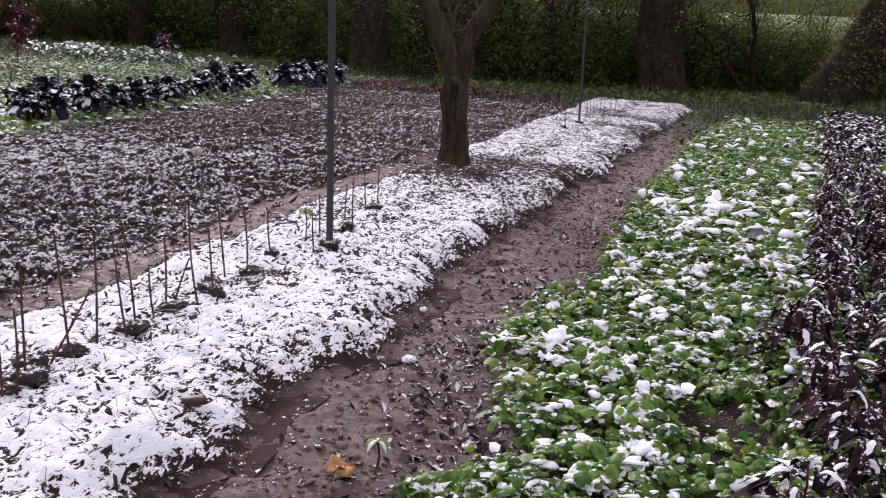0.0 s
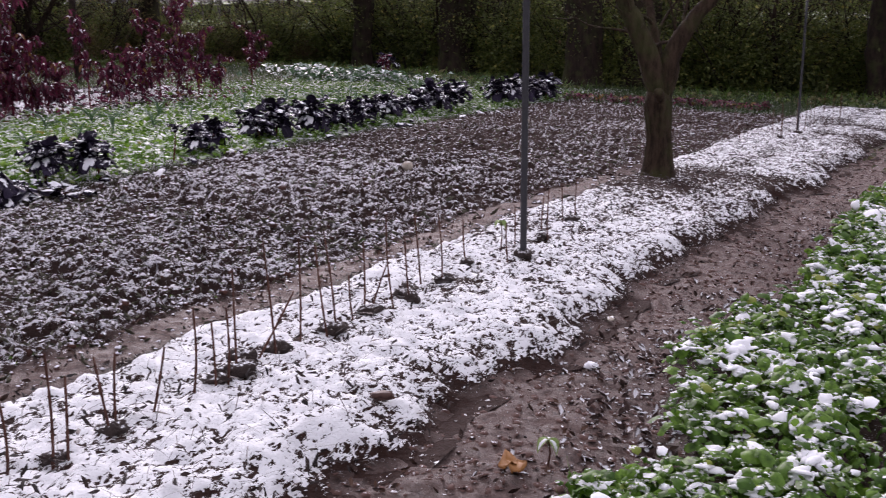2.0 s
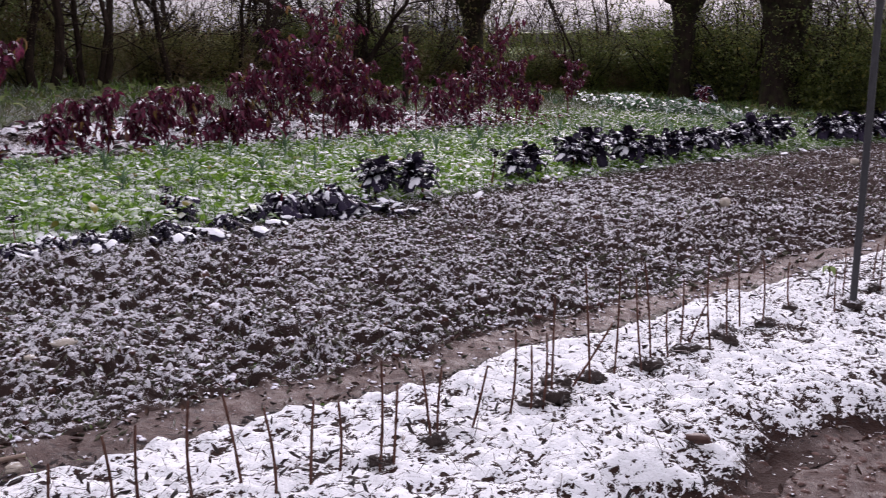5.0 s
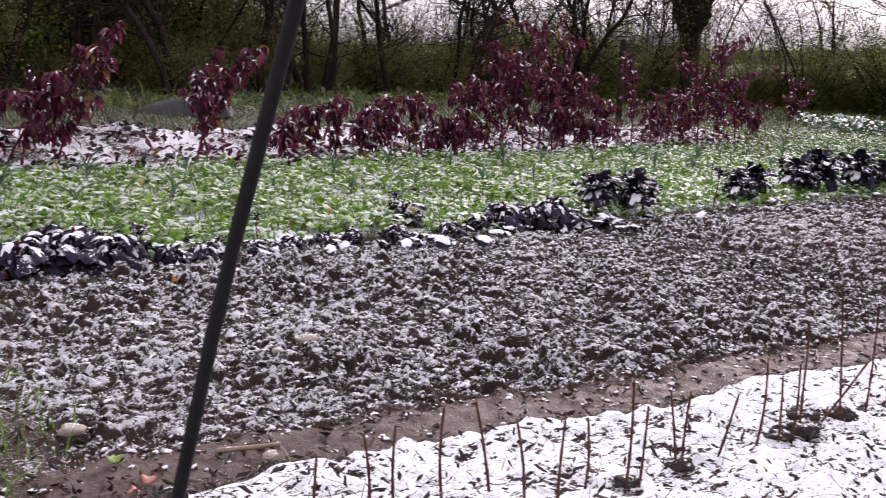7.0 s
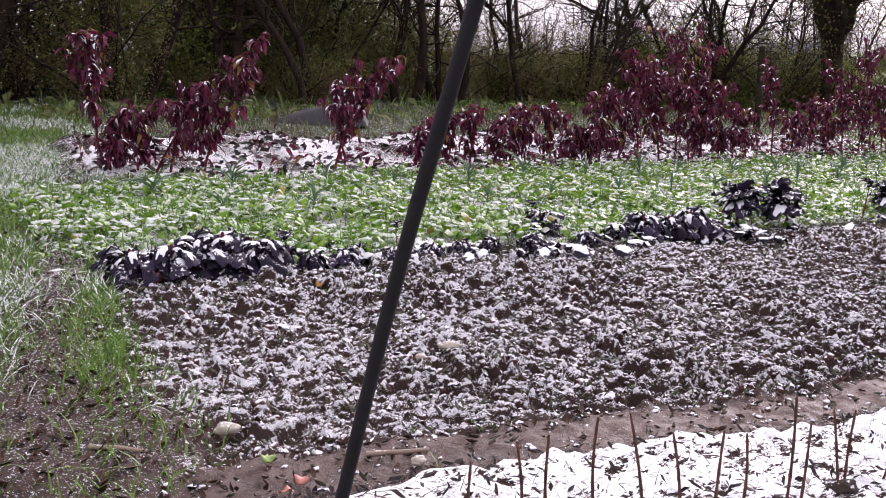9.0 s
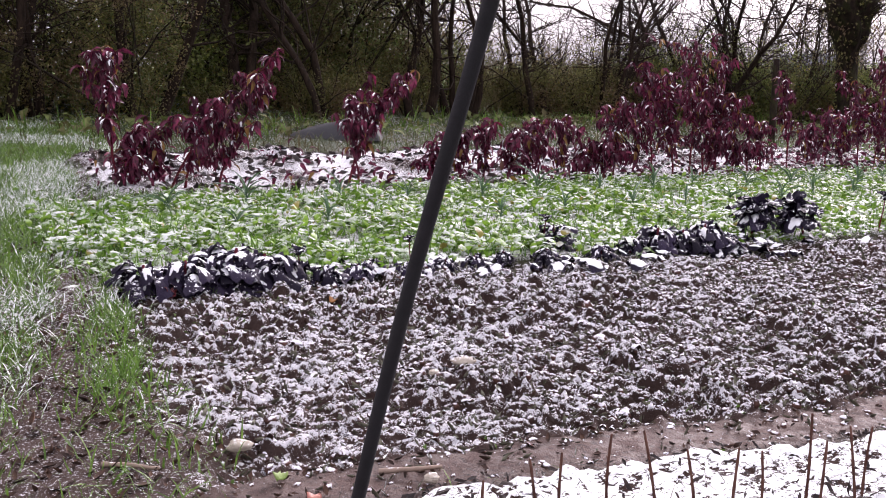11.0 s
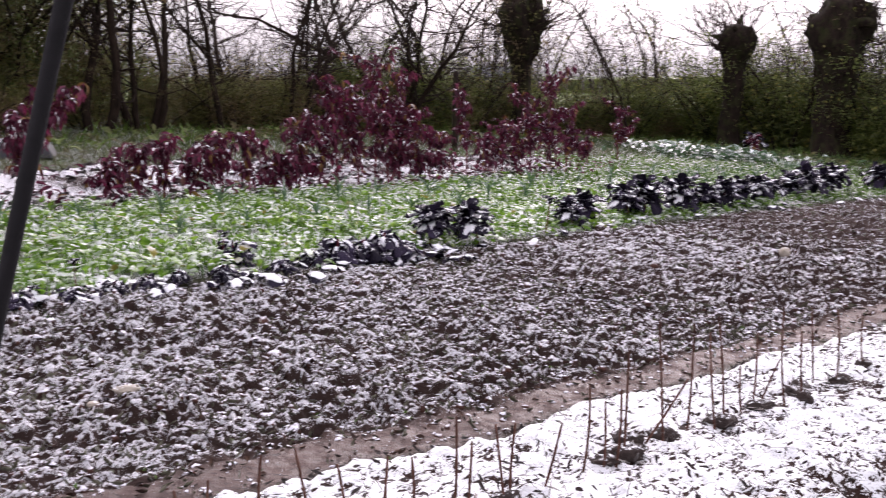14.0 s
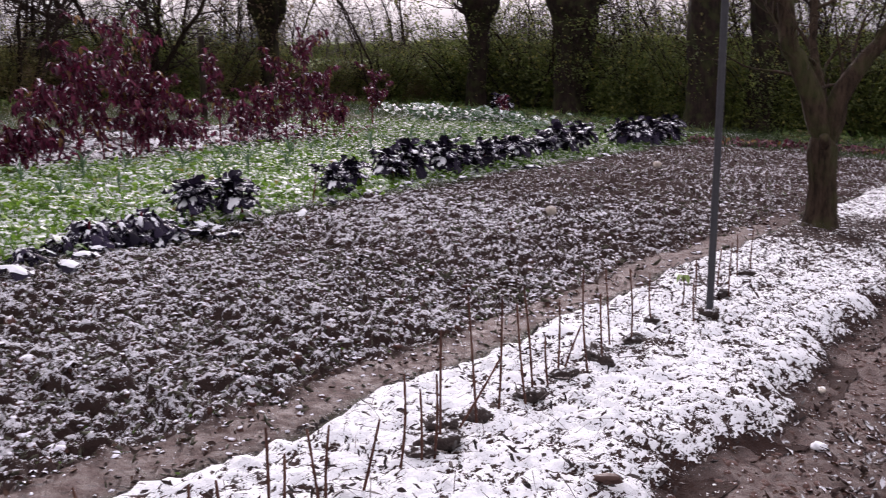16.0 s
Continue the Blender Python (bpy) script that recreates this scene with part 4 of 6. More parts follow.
def hedges():
    rng = np.random.default_rng(12)
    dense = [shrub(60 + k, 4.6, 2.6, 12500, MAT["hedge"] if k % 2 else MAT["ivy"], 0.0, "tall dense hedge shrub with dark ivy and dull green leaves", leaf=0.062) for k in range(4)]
    low = [shrub(70 + k, 2.7, 2.4, 8500, MAT["hedge"], 0.55, "low tangled hedge shrub with thinning brown and olive leaves", leaf=0.07) for k in range(3)]
    light = [shrub(80 + k, 3.6, 2.6, 4200, MAT["yellow"], 0.3, "straggling shrub with yellowing autumn leaves", leaf=0.09) for k in range(2)]
    leafy = [shrub(95 + k, 3.3, 2.3, 9500, MAT["olive"], 0.75, "leafy olive-green hedge shrub, uneven and half open", leaf=0.085) for k in range(2)]
    plan = {id(o): [] for o in dense + low + light + leafy}

    def put(pool, spots, lo, hi):
        for x, y in spots:
            o = pool[rng.integers(0, len(pool))]
            plan[id(o)].append((x, y, rng.uniform(0, 360), rng.uniform(lo, hi)))

    put(dense + light[:1] + low, along(HEDGE_LEFT, 1.9, rng, 0.7, 0.2), 0.35, 0.75)
    put(dense + light + leafy, along(HEDGE_LEFT, 1.7, rng, 0.7, 2.6), 0.7, 1.3)
    put(dense, along(HEDGE_LEFT, 1.6, rng, 0.6, 4.8), 1.3, 1.8)
    put(low, along(HEDGE_MID, 1.0, rng, 0.5, 0.3), 0.65, 0.90)
    put(low, along(HEDGE_MID, 2.0, rng, 0.5, 2.0), 0.55, 0.75)
    put(leafy, along(HEDGE_MID[1:], 1.4, rng, 0.5, 0.4), 0.7, 1.0)
    put(low, along(HEDGE_FAR[:4], 1.8, rng, 0.5, 0.6), 0.5, 0.72)
    put(leafy, along(HEDGE_FAR[:4], 0.9, rng, 0.4, 0.5), 1.0, 1.3)
    put(leafy + light, along(HEDGE_FAR[:4], 1.5, rng, 0.5, 1.9), 0.9, 1.2)
    put(light, along(HEDGE_FAR[1:4], 2.4, rng, 0.6, -0.2), 0.50, 0.85)
    put(low + leafy, along(HEDGE_FAR[3:], 1.1, rng, 0.5, 0.2), 0.8, 1.15)
    put(light, along(HEDGE_FAR[3:], 1.5, rng, 0.6, 1.2), 0.85, 1.2)
    put(low + leafy, along(HEDGE_FAR[3:], 2.6, rng, 0.5, 2.6), 0.7, 0.9)
    for o in dense + low + light + leafy:
        if plan[id(o)]:
            stand(o, plan[id(o)])
        else:
            o.matrix_basis = at_ground(-19, -20, 0, 1)

    for x, y, girth, h, n, lab, lean, head, neck, ivy in POLLARDS:
        pollard(int(-x * 10), girth, h, n, lab, lean, head, ivy, neck).matrix_basis = at_ground(x, y)
    pollard(91, 0.75, 4.6, 12, "leaning old willow trunk overgrown with brown ivy", (2.6, 0.3), 1.0, 3200).matrix_basis = at_ground(1.6, 33.4)

    for x, y, h, r, n, s in ((-24.2, 20.0, 6.5, 0.12, 7, 101), (-23.4, 15.6, 6.0, 0.08, 6, 102), (-22.6, 13.4, 6.0, 0.09, 3, 103), (-25.6, 22.5, 6.5, 0.10, 2, 104),
                             (-19.5, 33.5, 6.0, 0.07, 2, 105), (-6.5, 33.6, 6.0, 0.10, 3, 106), (-0.4, 34.6, 6.5, 0.12, 2, 107), (-14.2, 32.6, 6.0, 0.07, 2, 108), (-25.2, 18.0, 6.0, 0.07, 3, 112),
                             (-26.0, 24.4, 5.0, 0.07, 2, 113), (-23.6, 30.5, 5.5, 0.06, 2, 114), (-15.4, 33.6, 6.0, 0.05, 2, 117), (-9.0, 33.0, 6.5, 0.07, 3, 119),
                             (-20.2, 5.4, 7.0, 0.17, 2, 109), (-19.0, 1.6, 7.0, 0.14, 2, 110), (-21.2, 9.4, 7.0, 0.13, 2, 111), (-18.6, 3.2, 7.0, 0.12, 2, 122), (-17.8, 0.9, 7.0, 0.09, 3, 124), (-19.8, 6.9, 7.0, 0.12, 2, 125), (-21.8, 10.8, 6.5, 0.10, 4, 126), (-18.0, -0.6, 7.0, 0.11, 2, 123)):
        bare_tree(s, h, r, "bare many-stemmed hedgerow tree with fine twigs", n, 0.25 if h > 6.6 else 0.7).matrix_basis = at_ground(x, y)

    thin = [bare_tree(130 + k, 5.0, 0.045, "thin tree of fine twigs with a few last leaves", 3, 0.5, 260) for k in range(2)]
    for k, (x, y) in enumerate(along(HEDGE_MID[2:] + HEDGE_FAR[1:4], 1.9, rng, 0.9, 2.4)):
        ob = thin[k] if k < 2 else copy_thing(thin[rng.integers(0, 2)], Matrix())
        ob.matrix_basis = at_ground(x, y, rng.uniform(0, 360), rng.uniform(0.8, 1.25))


def distant_trees():
    """A belt of bare trees far across the pasture, haze painted into their pale colour."""
    rng = np.random.default_rng(5)
    bits = []
    for i in range(420):
        a = rng.uniform(-0.35, 1.6) if i % 2 else rng.uniform(0.35, 1.05)
        d = rng.uniform(150, 230)
        x, y = -math.sin(a) * d, math.cos(a) * d
        h = rng.uniform(3, 8) * (0.6 + 0.8 * vnoise(np.array(a * 14.0), np.array(0.0), 9))
        t, p, dd = bough(rng, (x, y, -1.8), (0, 0, 1), h, 0.16, 0.04, 4, 0.12, 0.0, 3)
        bits.append(t)
        for k in (1, 2, 3, 4):
            for _ in range(3):
                bits.append(bough(rng, p[k], rng.normal(0, 0.7, 3) + np.array((0, 0, 0.9)), h * 0.32, 0.09, 0.03, 2, 0.3, 0.0, 3)[0])
    stuff("distant_trees", bits, MAT["far"], "belt of bare trees beyond the pasture, painted pale for haze", "trees")


def distant_hedge():
    """A low dark hedge far across the pasture, its top at eye level."""
    a = np.linspace(-0.4, 1.65, 700)
    d = 165 + 20 * np.sin(3 * a)
    h = 2.9 + 0.9 * (fbm(a * 60, a * 0, 15, 3) - 0.4)
    rings = []
    for off, lift in ((-1.2, 0.0), (-1.0, 0.6), (-0.5, 0.95), (0.0, 1.0), (0.8, 0.7), (1.2, 0.0)):
        r = d + off + 0.5 * (fbm(a * 90, a * 0 + off, 16, 2) - 0.5)
        rings.append(np.stack([-np.sin(a) * r, np.cos(a) * r, -1.8 + h * lift * (0.9 + 0.2 * fbm(a * 140, a * 0 + lift, 14, 2))], -1))
    V = np.stack(rings, 0)
    me = to_mesh("distant_hedge", V.reshape(-1, 3), grid_faces(len(a), 6), MAT["olive"])
    tagged(new("distant_hedge", me), "low dark hedge far across the pasture", "hedge", kind="stuff")


fruit_tree()
hedges()
distant_hedge()
distant_trees()


# ---- posts and poles ----
def straight_post(name, x, y, height, r, mat, label, lean=(0, 0), cap_dark=True):
    root = tagged(new(name), label, "post")
    root.matrix_basis = pose(x, y, surface_z(x, y) - 0.08)
    h = np.linspace(0, height, 9)
    part("shaft", to_mesh("shaft", *tube([(lean[0] * k / height, lean[1] * k / height, k) for k in h], [r] * 9, 12), mat), root)
    part("cap", to_mesh("cap", *tube([(lean[0], lean[1], height), (lean[0], lean[1], height + 0.02)], [r * 1.12] * 2, 12), mat), root)
    return root


straight_post("fence_post", -2.40, 6.10, 2.2, 0.021, MAT["post"], "thin grey steel post standing in the snowy bed", (0.03, 0))
straight_post("fence_post", -3.10, 18.4, 2.2, 0.019, MAT["post"], "thin grey steel post at the far part of the bed", (0.03, 0))


def leaning_pole():
    foot, top = Vector((-2.189, 0.705, 0.0)), Vector((-1.655, 0.887, 1.5))
    way = (top - foot) / 1.5
    z0 = land_z(foot.x, foot.y) - 0.05
    a = foot + way * z0
    root = tagged(new("leaning_pole"), "dark tarred wooden pole leaning over the soil", "pole")
    root.location = a
    pts = [tuple(way * h + Vector((0.006 * math.sin(4 * h), 0.004 * math.sin(5 * h), 0))) for h in np.linspace(0, 2.3, 14)]
    part("shaft", to_mesh("shaft", *tube(pts, [0.0150 + 0.0010 * math.sin(3.1 * k) for k in range(14)], 10), MAT["pole"]), root)


leaning_pole()


# ---- the snowy bed: cut canes, clumps, litter ----
def cane(seed, height, lean):
    """A cut raspberry cane with small nodes and a slight bend."""
    rng = np.random.default_rng(seed)
    n = 9
    pts, rad = [], []
    bx, by = rng.uniform(-0.012, 0.012, 2)
    for k in range(n):
        t = k / (n - 1)
        pts.append((lean * t * 0.90 + bx * math.sin(3 * t), lean * t * 0.42 + by * math.sin(3.4 * t), -0.04 + (height + 0.04) * t))
        rad.append(0.0050 - 0.0018 * t + (0.0012 if k % 2 else 0))
    bits = [tube(pts, rad, 7)]
    for k in (3, 5, 6):
        if rng.random() < 0.6:
            a = rng.uniform(0, 6.28)
            p = pts[k]
            bits.append(tube([p, (p[0] + 0.012 * math.cos(a), p[1] + 0.012 * math.sin(a), p[2] + 0.014)], [0.0035, 0.001], 5))
    v, f = joined(bits)
    return to_mesh("cane", v, f, MAT["cane"])


CANES = [  # x, y, height, lean across the row
    (-2.36, 1.28, 0.20, 0.01), (-2.40, 1.47, 0.22, -0.01), (-2.38, 1.55, 0.24, 0.0), (-2.40, 1.73, 0.27, 0.0), (-2.36, 1.88, 0.27, -0.06),
    (-2.26, 1.93, 0.25, -0.03), (-2.25, 2.05, 0.26, 0.02), (-2.29, 2.19, 0.22, 0.01), (-2.23, 2.31, 0.35, 0.02), (-2.23, 2.37, 0.26, 0.02),
    (-2.29, 2.61, 0.25, -0.04), (-2.31, 2.65, 0.25, 0.02), (-2.30, 2.79, 0.24, 0.08), (-2.34, 3.05, 0.32, 0.03), (-2.33, 3.17, 0.24, 0.0),
    (-2.31, 3.21, 0.29, 0.02), (-2.37, 3.34, 0.41, 0.01), (-2.44, 3.52, 0.27, 0.19), (-2.39, 3.62, 0.49, -0.03), (-2.42, 3.82, 0.45, 0.02),
    (-2.38, 3.98, 0.40, -0.04), (-2.42, 4.10, 0.45, -0.04), (-2.44, 4.28, 0.20, -0.02), (-2.48, 4.42, 0.33, 0.01), (-2.52, 4.54, 0.19, 0.09),
    (-2.40, 4.58, 0.46, -0.03), (-2.40, 4.73, 0.32, -0.02), (-2.52, 5.05, 0.38, -0.03), (-2.47, 5.18, 0.37, -0.01), (-2.54, 5.62, 0.27, -0.02),
    (-2.42, 5.93, 0.22, -0.01), (-2.62, 6.44, 0.24, 0.0), (-2.50, 6.71, 0.33, 0.01), (-2.72, 7.50, 0.27, -0.01), (-2.66, 7.60, 0.30, 0.01), (-2.70, 7.05, 0.22, 0.02),
    (-3.18, 16.9, 0.34, 0.0), (-3.10, 17.05, 0.38, 0.02), (-3.16, 17.5, 0.40, -0.02), (-3.06, 18.1, 0.42, 0.0), (-3.03, 18.6, 0.42, 0.03), (-3.36, 15.6, 0.35, -0.10),
    (-3.12, 19.6, 0.40, 0.0), (-3.18, 20.3, 0.44, 0.01), (-3.18, 21.2, 0.55, 0.05), (-3.04, 21.5, 0.40, 0.0), (-3.09, 22.6, 0.40, 0.0), (-3.20, 23.4, 0.38, 0.0)]
for k, (x, y, h, ln) in enumerate(CANES):
    ob = tagged(new("raspberry_cane", cane(k, h * (1.3 if y > 12 else 1.0) + 0.03, ln)), "cut-back leafless reddish-brown raspberry cane in the snowy bed", "cane", "row of cut canes")
    ob.location = (x, y, surface_z(x, y) - 0.01)


def lump(name, seed, size, mat, label, category, squash=0.6):
    """A rough lump, uneven all round."""
    bm = bmesh.new()
    bmesh.ops.create_icosphere(bm, subdivisions=3, radius=1)
    off = Vector((seed * 3.7, seed * 1.3, 0))
    for v in bm.verts:
        d = 1 + 0.35 * noise.noise(v.co * 1.6 + off) + (0.45 if name == "soil_clump" else 0.16) * noise.noise(v.co * 4.3 + off)
        v.co = Vector((v.co.x * d * size[0], v.co.y * d * size[1], v.co.z * d * size[2]))
    me = bpy.data.meshes.new(name)
    bm.to_mesh(me)
    bm.free()
    me.polygons.foreach_set("use_smooth", [True] * len(me.polygons))
    me.materials.append(mat)
    return tagged(new(name, me), label, category)


rng = np.random.default_rng(21)
for x, y, s in ((-2.37, 3.34, 0.075), (-2.33, 3.20, 0.05), (-2.40, 4.04, 0.06), (-2.46, 4.42, 0.06), (-2.44, 4.76, 0.07), (-2.50, 4.90, 0.06), (-2.46, 5.22, 0.055), (-2.58, 5.66, 0.06),
                (-2.41, 6.10, 0.07), (-2.52, 6.72, 0.05), (-2.68, 7.55, 0.05), (-2.29, 2.62, 0.045), (-2.41, 3.66, 0.06), (-2.46, 3.48, 0.06), (-2.24, 2.34, 0.04), (-3.10, 17.0, 0.06), (-3.05, 18.2, 0.07)):
    ob = lump("soil_clump", rng.integers(0, 90), (s * 1.15, s * 0.7, s * 0.5), MAT["clump"], "dark crumbly clump of humus at the foot of the canes", "soil clump")
    ob["group"] = "clumps in the bed"
    ob.location = (x + rng.uniform(-0.02, 0.02), y, surface_z(x, y) + 0.015)
    ob.rotation_euler = (0, 0, rng.uniform(0, 6))


def in_box(rng, n, x0, x1, y0, y1, power=1.0):
    """Places over a box, denser towards its near end for a power above 1."""
    return rng.uniform(x0, x1, n), y0 + (y1 - y0) * rng.random(n) ** power


def lay(rng, shape, x, y, size, lift=0.0, tilt=0.35, z=None, aspect=None):
    n = len(x)
    pos = np.stack([x, y, (surface(x, y) if z is None else z) + lift], -1)
    size = np.asarray(size)
    if aspect is not None:
        size = size[:, None] * np.asarray(aspect)[None]
    return spread(shape, pos, rng.uniform(0, 6.28, n), rng.normal(0, tilt, n), rng.normal(0, tilt, n), size)


CURL = leaf_shape(3, 0.55, 0.5, -0.35)
STRAW = (BLADE[0] * np.array([0.35, 1, 0.5]), BLADE[1])


def litter_on_bed():
    rng = np.random.default_rng(31)
    x, y = in_box(rng, 30000, -4.6, -1.2, 0.8, 27, 2.0)
    m = bed_mask(x, y)
    row = np.exp(-((x + 2.42 + 0.03 * (y - 4)) / 0.2) ** 2)
    tree = np.exp(-((x + 3.1) ** 2 + (y - 10.6) ** 2) / 1.3)
    keep = (m > 0.02) & (rng.random(len(x)) < 0.28 + 0.9 * (m < 0.5) + 0.22 * row + 0.4 * tree + 0.25 * (fbm(x * 1.0, y * 0.7, 44) > 0.6))
    x, y = x[keep], y[keep]
    h = 0.035 * bed_mask(x, y)
    k = len(x) // 9
    stuff("bed_leaf_litter", [lay(rng, CURL, x[:k], y[:k], rng.uniform(0.018, 0.04, k), h[:k] - 0.004, 0.35),
                              lay(rng, CHIP, x[k:], y[k:], 0.010 + 0.028 * rng.random(len(x) - k) ** 2, h[k:] - 0.002, 0.5, aspect=(1.5, 0.7, 1.5))],
          MAT["wet_litter"], "curled dead leaves poking through the snow on the bed", "leaf litter")
    x, y = in_box(rng, 11000, -4.2, -1.4, 0.9, 24, 1.8)
    keep = bed_mask(x, y) > 0.3
    x, y = x[keep], y[keep]
    stuff("bed_straw", [lay(rng, STRAW, x, y, 0.03 + 0.15 * rng.random(len(x)) ** 2.5, 0.036, 0.16)], MAT["wet_litter"], "loose dark straw and twigs lying in the snow", "straw")


litter_on_bed()


# ---- tilled plot and paths: crumbs, wisps, dead leaves ----
def litter_on_soil():
    rng = np.random.default_rng(32)
    clods, chips = [], []
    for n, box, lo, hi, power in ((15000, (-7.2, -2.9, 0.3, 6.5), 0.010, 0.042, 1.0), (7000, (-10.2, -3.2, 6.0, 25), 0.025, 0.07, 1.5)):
        x, y = in_box(rng, n, *box, power)
        plot, edge, path, beds, heaps, greens = masks(x, y)
        keep = rng.random(len(x)) < plot * (1 - 0.6 * edge)
        x, y = x[keep], y[keep]
        z, k = top(x, y), len(x)
        clods.append(lay(rng, CRUMB, x, y, lo + (hi - lo) * rng.random(k) ** 2.2, -0.004, 0.6, z, (1.4, 1.0, 0.9)))
        j = rng.random(k) < 0.5
        chips.append(lay(rng, CURL, x[j] + rng.normal(0, 0.02, j.sum()), y[j], rng.uniform(0.4, 1.3, j.sum()) * hi, 0.006, 0.4, z[j], (0.16, 1.0, 1.2)))
    x, y = in_box(rng, 1500, -8.5, -2.95, 0.4, 13, 1.5)
    k = (rng.random(len(x)) < masks(x, y)[0] * (1 - masks(x, y)[1])) & (fbm(x * 0.9, y * 0.9, 95) > 0.44)
    x, y = x[k], y[k]
    clods[0] = joined([clods[0], lay(rng, CRUMB, x, y, 0.035 + 0.055 * rng.random(len(x)) ** 1.8, -0.010, 0.45, top(x, y), (1.2, 0.95, 0.8))])
    x, y = in_box(rng, 2600, -7.2, -2.9, 0.4, 7.5)
    k = rng.random(len(x)) < masks(x, y)[0] * (1 - 0.8 * masks(x, y)[1])
    x, y = x[k], y[k]
    chips.append(lay(rng, CURL, x, y, 0.014 + 0.036 * rng.random(len(x)) ** 1.6, 0.008, 0.6, top(x, y), (0.7, 1, 1.2)))
    stuff("soil_crumbs", clods[:1], MAT["crumb"], "frosted crumbs and clods of dug soil", "soil")
    stuff("damp_soil_crumbs", clods[1:], MAT["farcrumb"], "slightly darker, barely frosted clods farther out on the plot", "soil")
    x, y = in_box(rng, 9000, -9.5, -2.9, 0.4, 16, 1.3)
    k = rng.random(len(x)) < masks(x, y)[0] * (1 - masks(x, y)[1]) * sstep(fbm(x * 0.7, y * 0.7, 96), 0.46, 0.62)
    x, y = x[k], y[k]
    stuff("weed_seedlings", [lay(rng, OVAL, x, y, rng.uniform(0.010, 0.030, len(x)), 0.008, 0.5, top(x, y))], MAT["dark_green"], "tiny green weed seedlings among the clods", "weeds")
    stuff("frosted_weeds", chips, MAT["pale"], "small frosted dead weeds and root wisps on dug soil", "weeds")
    x, y = in_box(rng, 24000, -10, 1.2, -0.8, 22, 2.1)
    plot, edge, path, beds, heaps, greens = masks(x, y)
    keep = rng.random(len(x)) < np.clip(path * 0.95 + edge * 0.8 + plot * 0.12 + 0.8 * (y < 1.2), 0, 1) * (bed_mask(x, y) < 0.05)
    x, y = x[keep], y[keep]
    x2, y2 = in_box(rng, 1500, -5.4, -2.9, -0.5, 1.5)
    k = (bed_mask(x2, y2) < 0.05) & (rng.random(1500) > 0.4 + masks(x2, y2)[0])
    x2, y2 = x2[k], y2[k]
    stuff("dead_leaves", [lay(rng, CURL, x, y, rng.uniform(0.014, 0.042, len(x)), 0.005, 0.45, top(x, y)), lay(rng, CURL, x2, y2, rng.uniform(0.02, 0.055, len(x2)), 0.006, 0.35, top(x2, y2))], MAT["litter"], "trodden brown dead leaves with frosted rims", "leaf litter")
    x, y = in_box(rng, 14000, -1.7, 0.2, 2.4, 12, 1.8)
    keep = rng.random(len(x)) < masks(x, y)[2] * sstep(x - greens_edge(y), -0.55, -0.02) * sstep(fbm(x * 2.6, y * 2.6, 92), 0.42, 0.58)
    x, y = x[keep], y[keep]
    j = (4 * len(x)) // 5
    stuff("frosted_scraps", [lay(rng, CURL, x[:j], y[:j], 0.012 + 0.042 * rng.random(j) ** 1.8, 0.006, 0.45, top(x[:j], y[:j]), (0.9, 1.0, 1.5)),
                             lay(rng, CRUMB, x[j:], y[j:], 0.008 + 0.022 * rng.random(len(x) - j) ** 2, -0.003, 0.6, top(x[j:], y[j:]), (1.4, 0.9, 0.8))], MAT["scrap"], "frosted crumbs and limp leaf scraps along the greens' edge", "soil")
    x, y = in_box(rng, 24000, -2.0, 0.4, 2.0, 18, 2.0)
    path = masks(x, y)[2]
    keep = rng.random(len(x)) < path
    x, y = x[keep], y[keep]
    stuff("path_crumbs", [lay(rng, CRUMB, x, y, 0.008 + 0.035 * rng.random(len(x)) ** 2.5, -0.003, 0.4, top(x, y), (1.3, 1, 0.6))], MAT["mudcrumb"], "small muddy clods lying on the trodden path", "soil")


litter_on_soil()


# ---- leafy greens under snow beside the path ----
ROUND = leaf_shape(4, 0.86, -0.22, 0.55, 0.3, 4, True)
ROUND_SNOW = snow_shape(5, 0.95, 0.05, 0.45, 0.17, 0.95, 5)


def pillow_shape(around=9, rings=3):
    """A soft domed lump of snow, turned in at the rim."""
    v, quad, tri = [(0, 0, 1.0)], [], []
    for r in range(1, rings + 2):
        e = r / (rings + 1) * 1.9
        for k in range(around):
            a = k * 2 * math.pi / around
            w = 1 + 0.26 * math.sin(2 * a + 1 + 0.5 * e) + 0.16 * math.sin(3 * a) + 0.08 * math.sin(5 * a + e)
            v.append((math.sin(e) * math.cos(a) * w, math.sin(e) * math.sin(a) * w, math.cos(e)))
    for k in range(around):
        tri.append((0, 1 + k, 1 + (k + 1) % around))
        for r in range(rings):
            a, b = 1 + r * around, 1 + (r + 1) * around
            quad.append((a + k, b + k, b + (k + 1) % around, a + (k + 1) % around))
    return np.array(v), [np.array(quad), np.array(tri)]


PILLOW = pillow_shape()


def mound(x, y):
    """Single plants of the greens, each a low mound."""
    return domes(x * 6.5 + 0.5 * (fbm(x * 5, y * 5, 62, 2) - 0.5), y * 6.5 + 0.5 * (fbm(x * 5, y * 5, 67, 2) - 0.5), 12.0)


def greens_height(x, y):
    return 0.025 + 0.12 * mound(x, y) + 0.04 * fbm(x * 2.5, y * 2.5, 62)


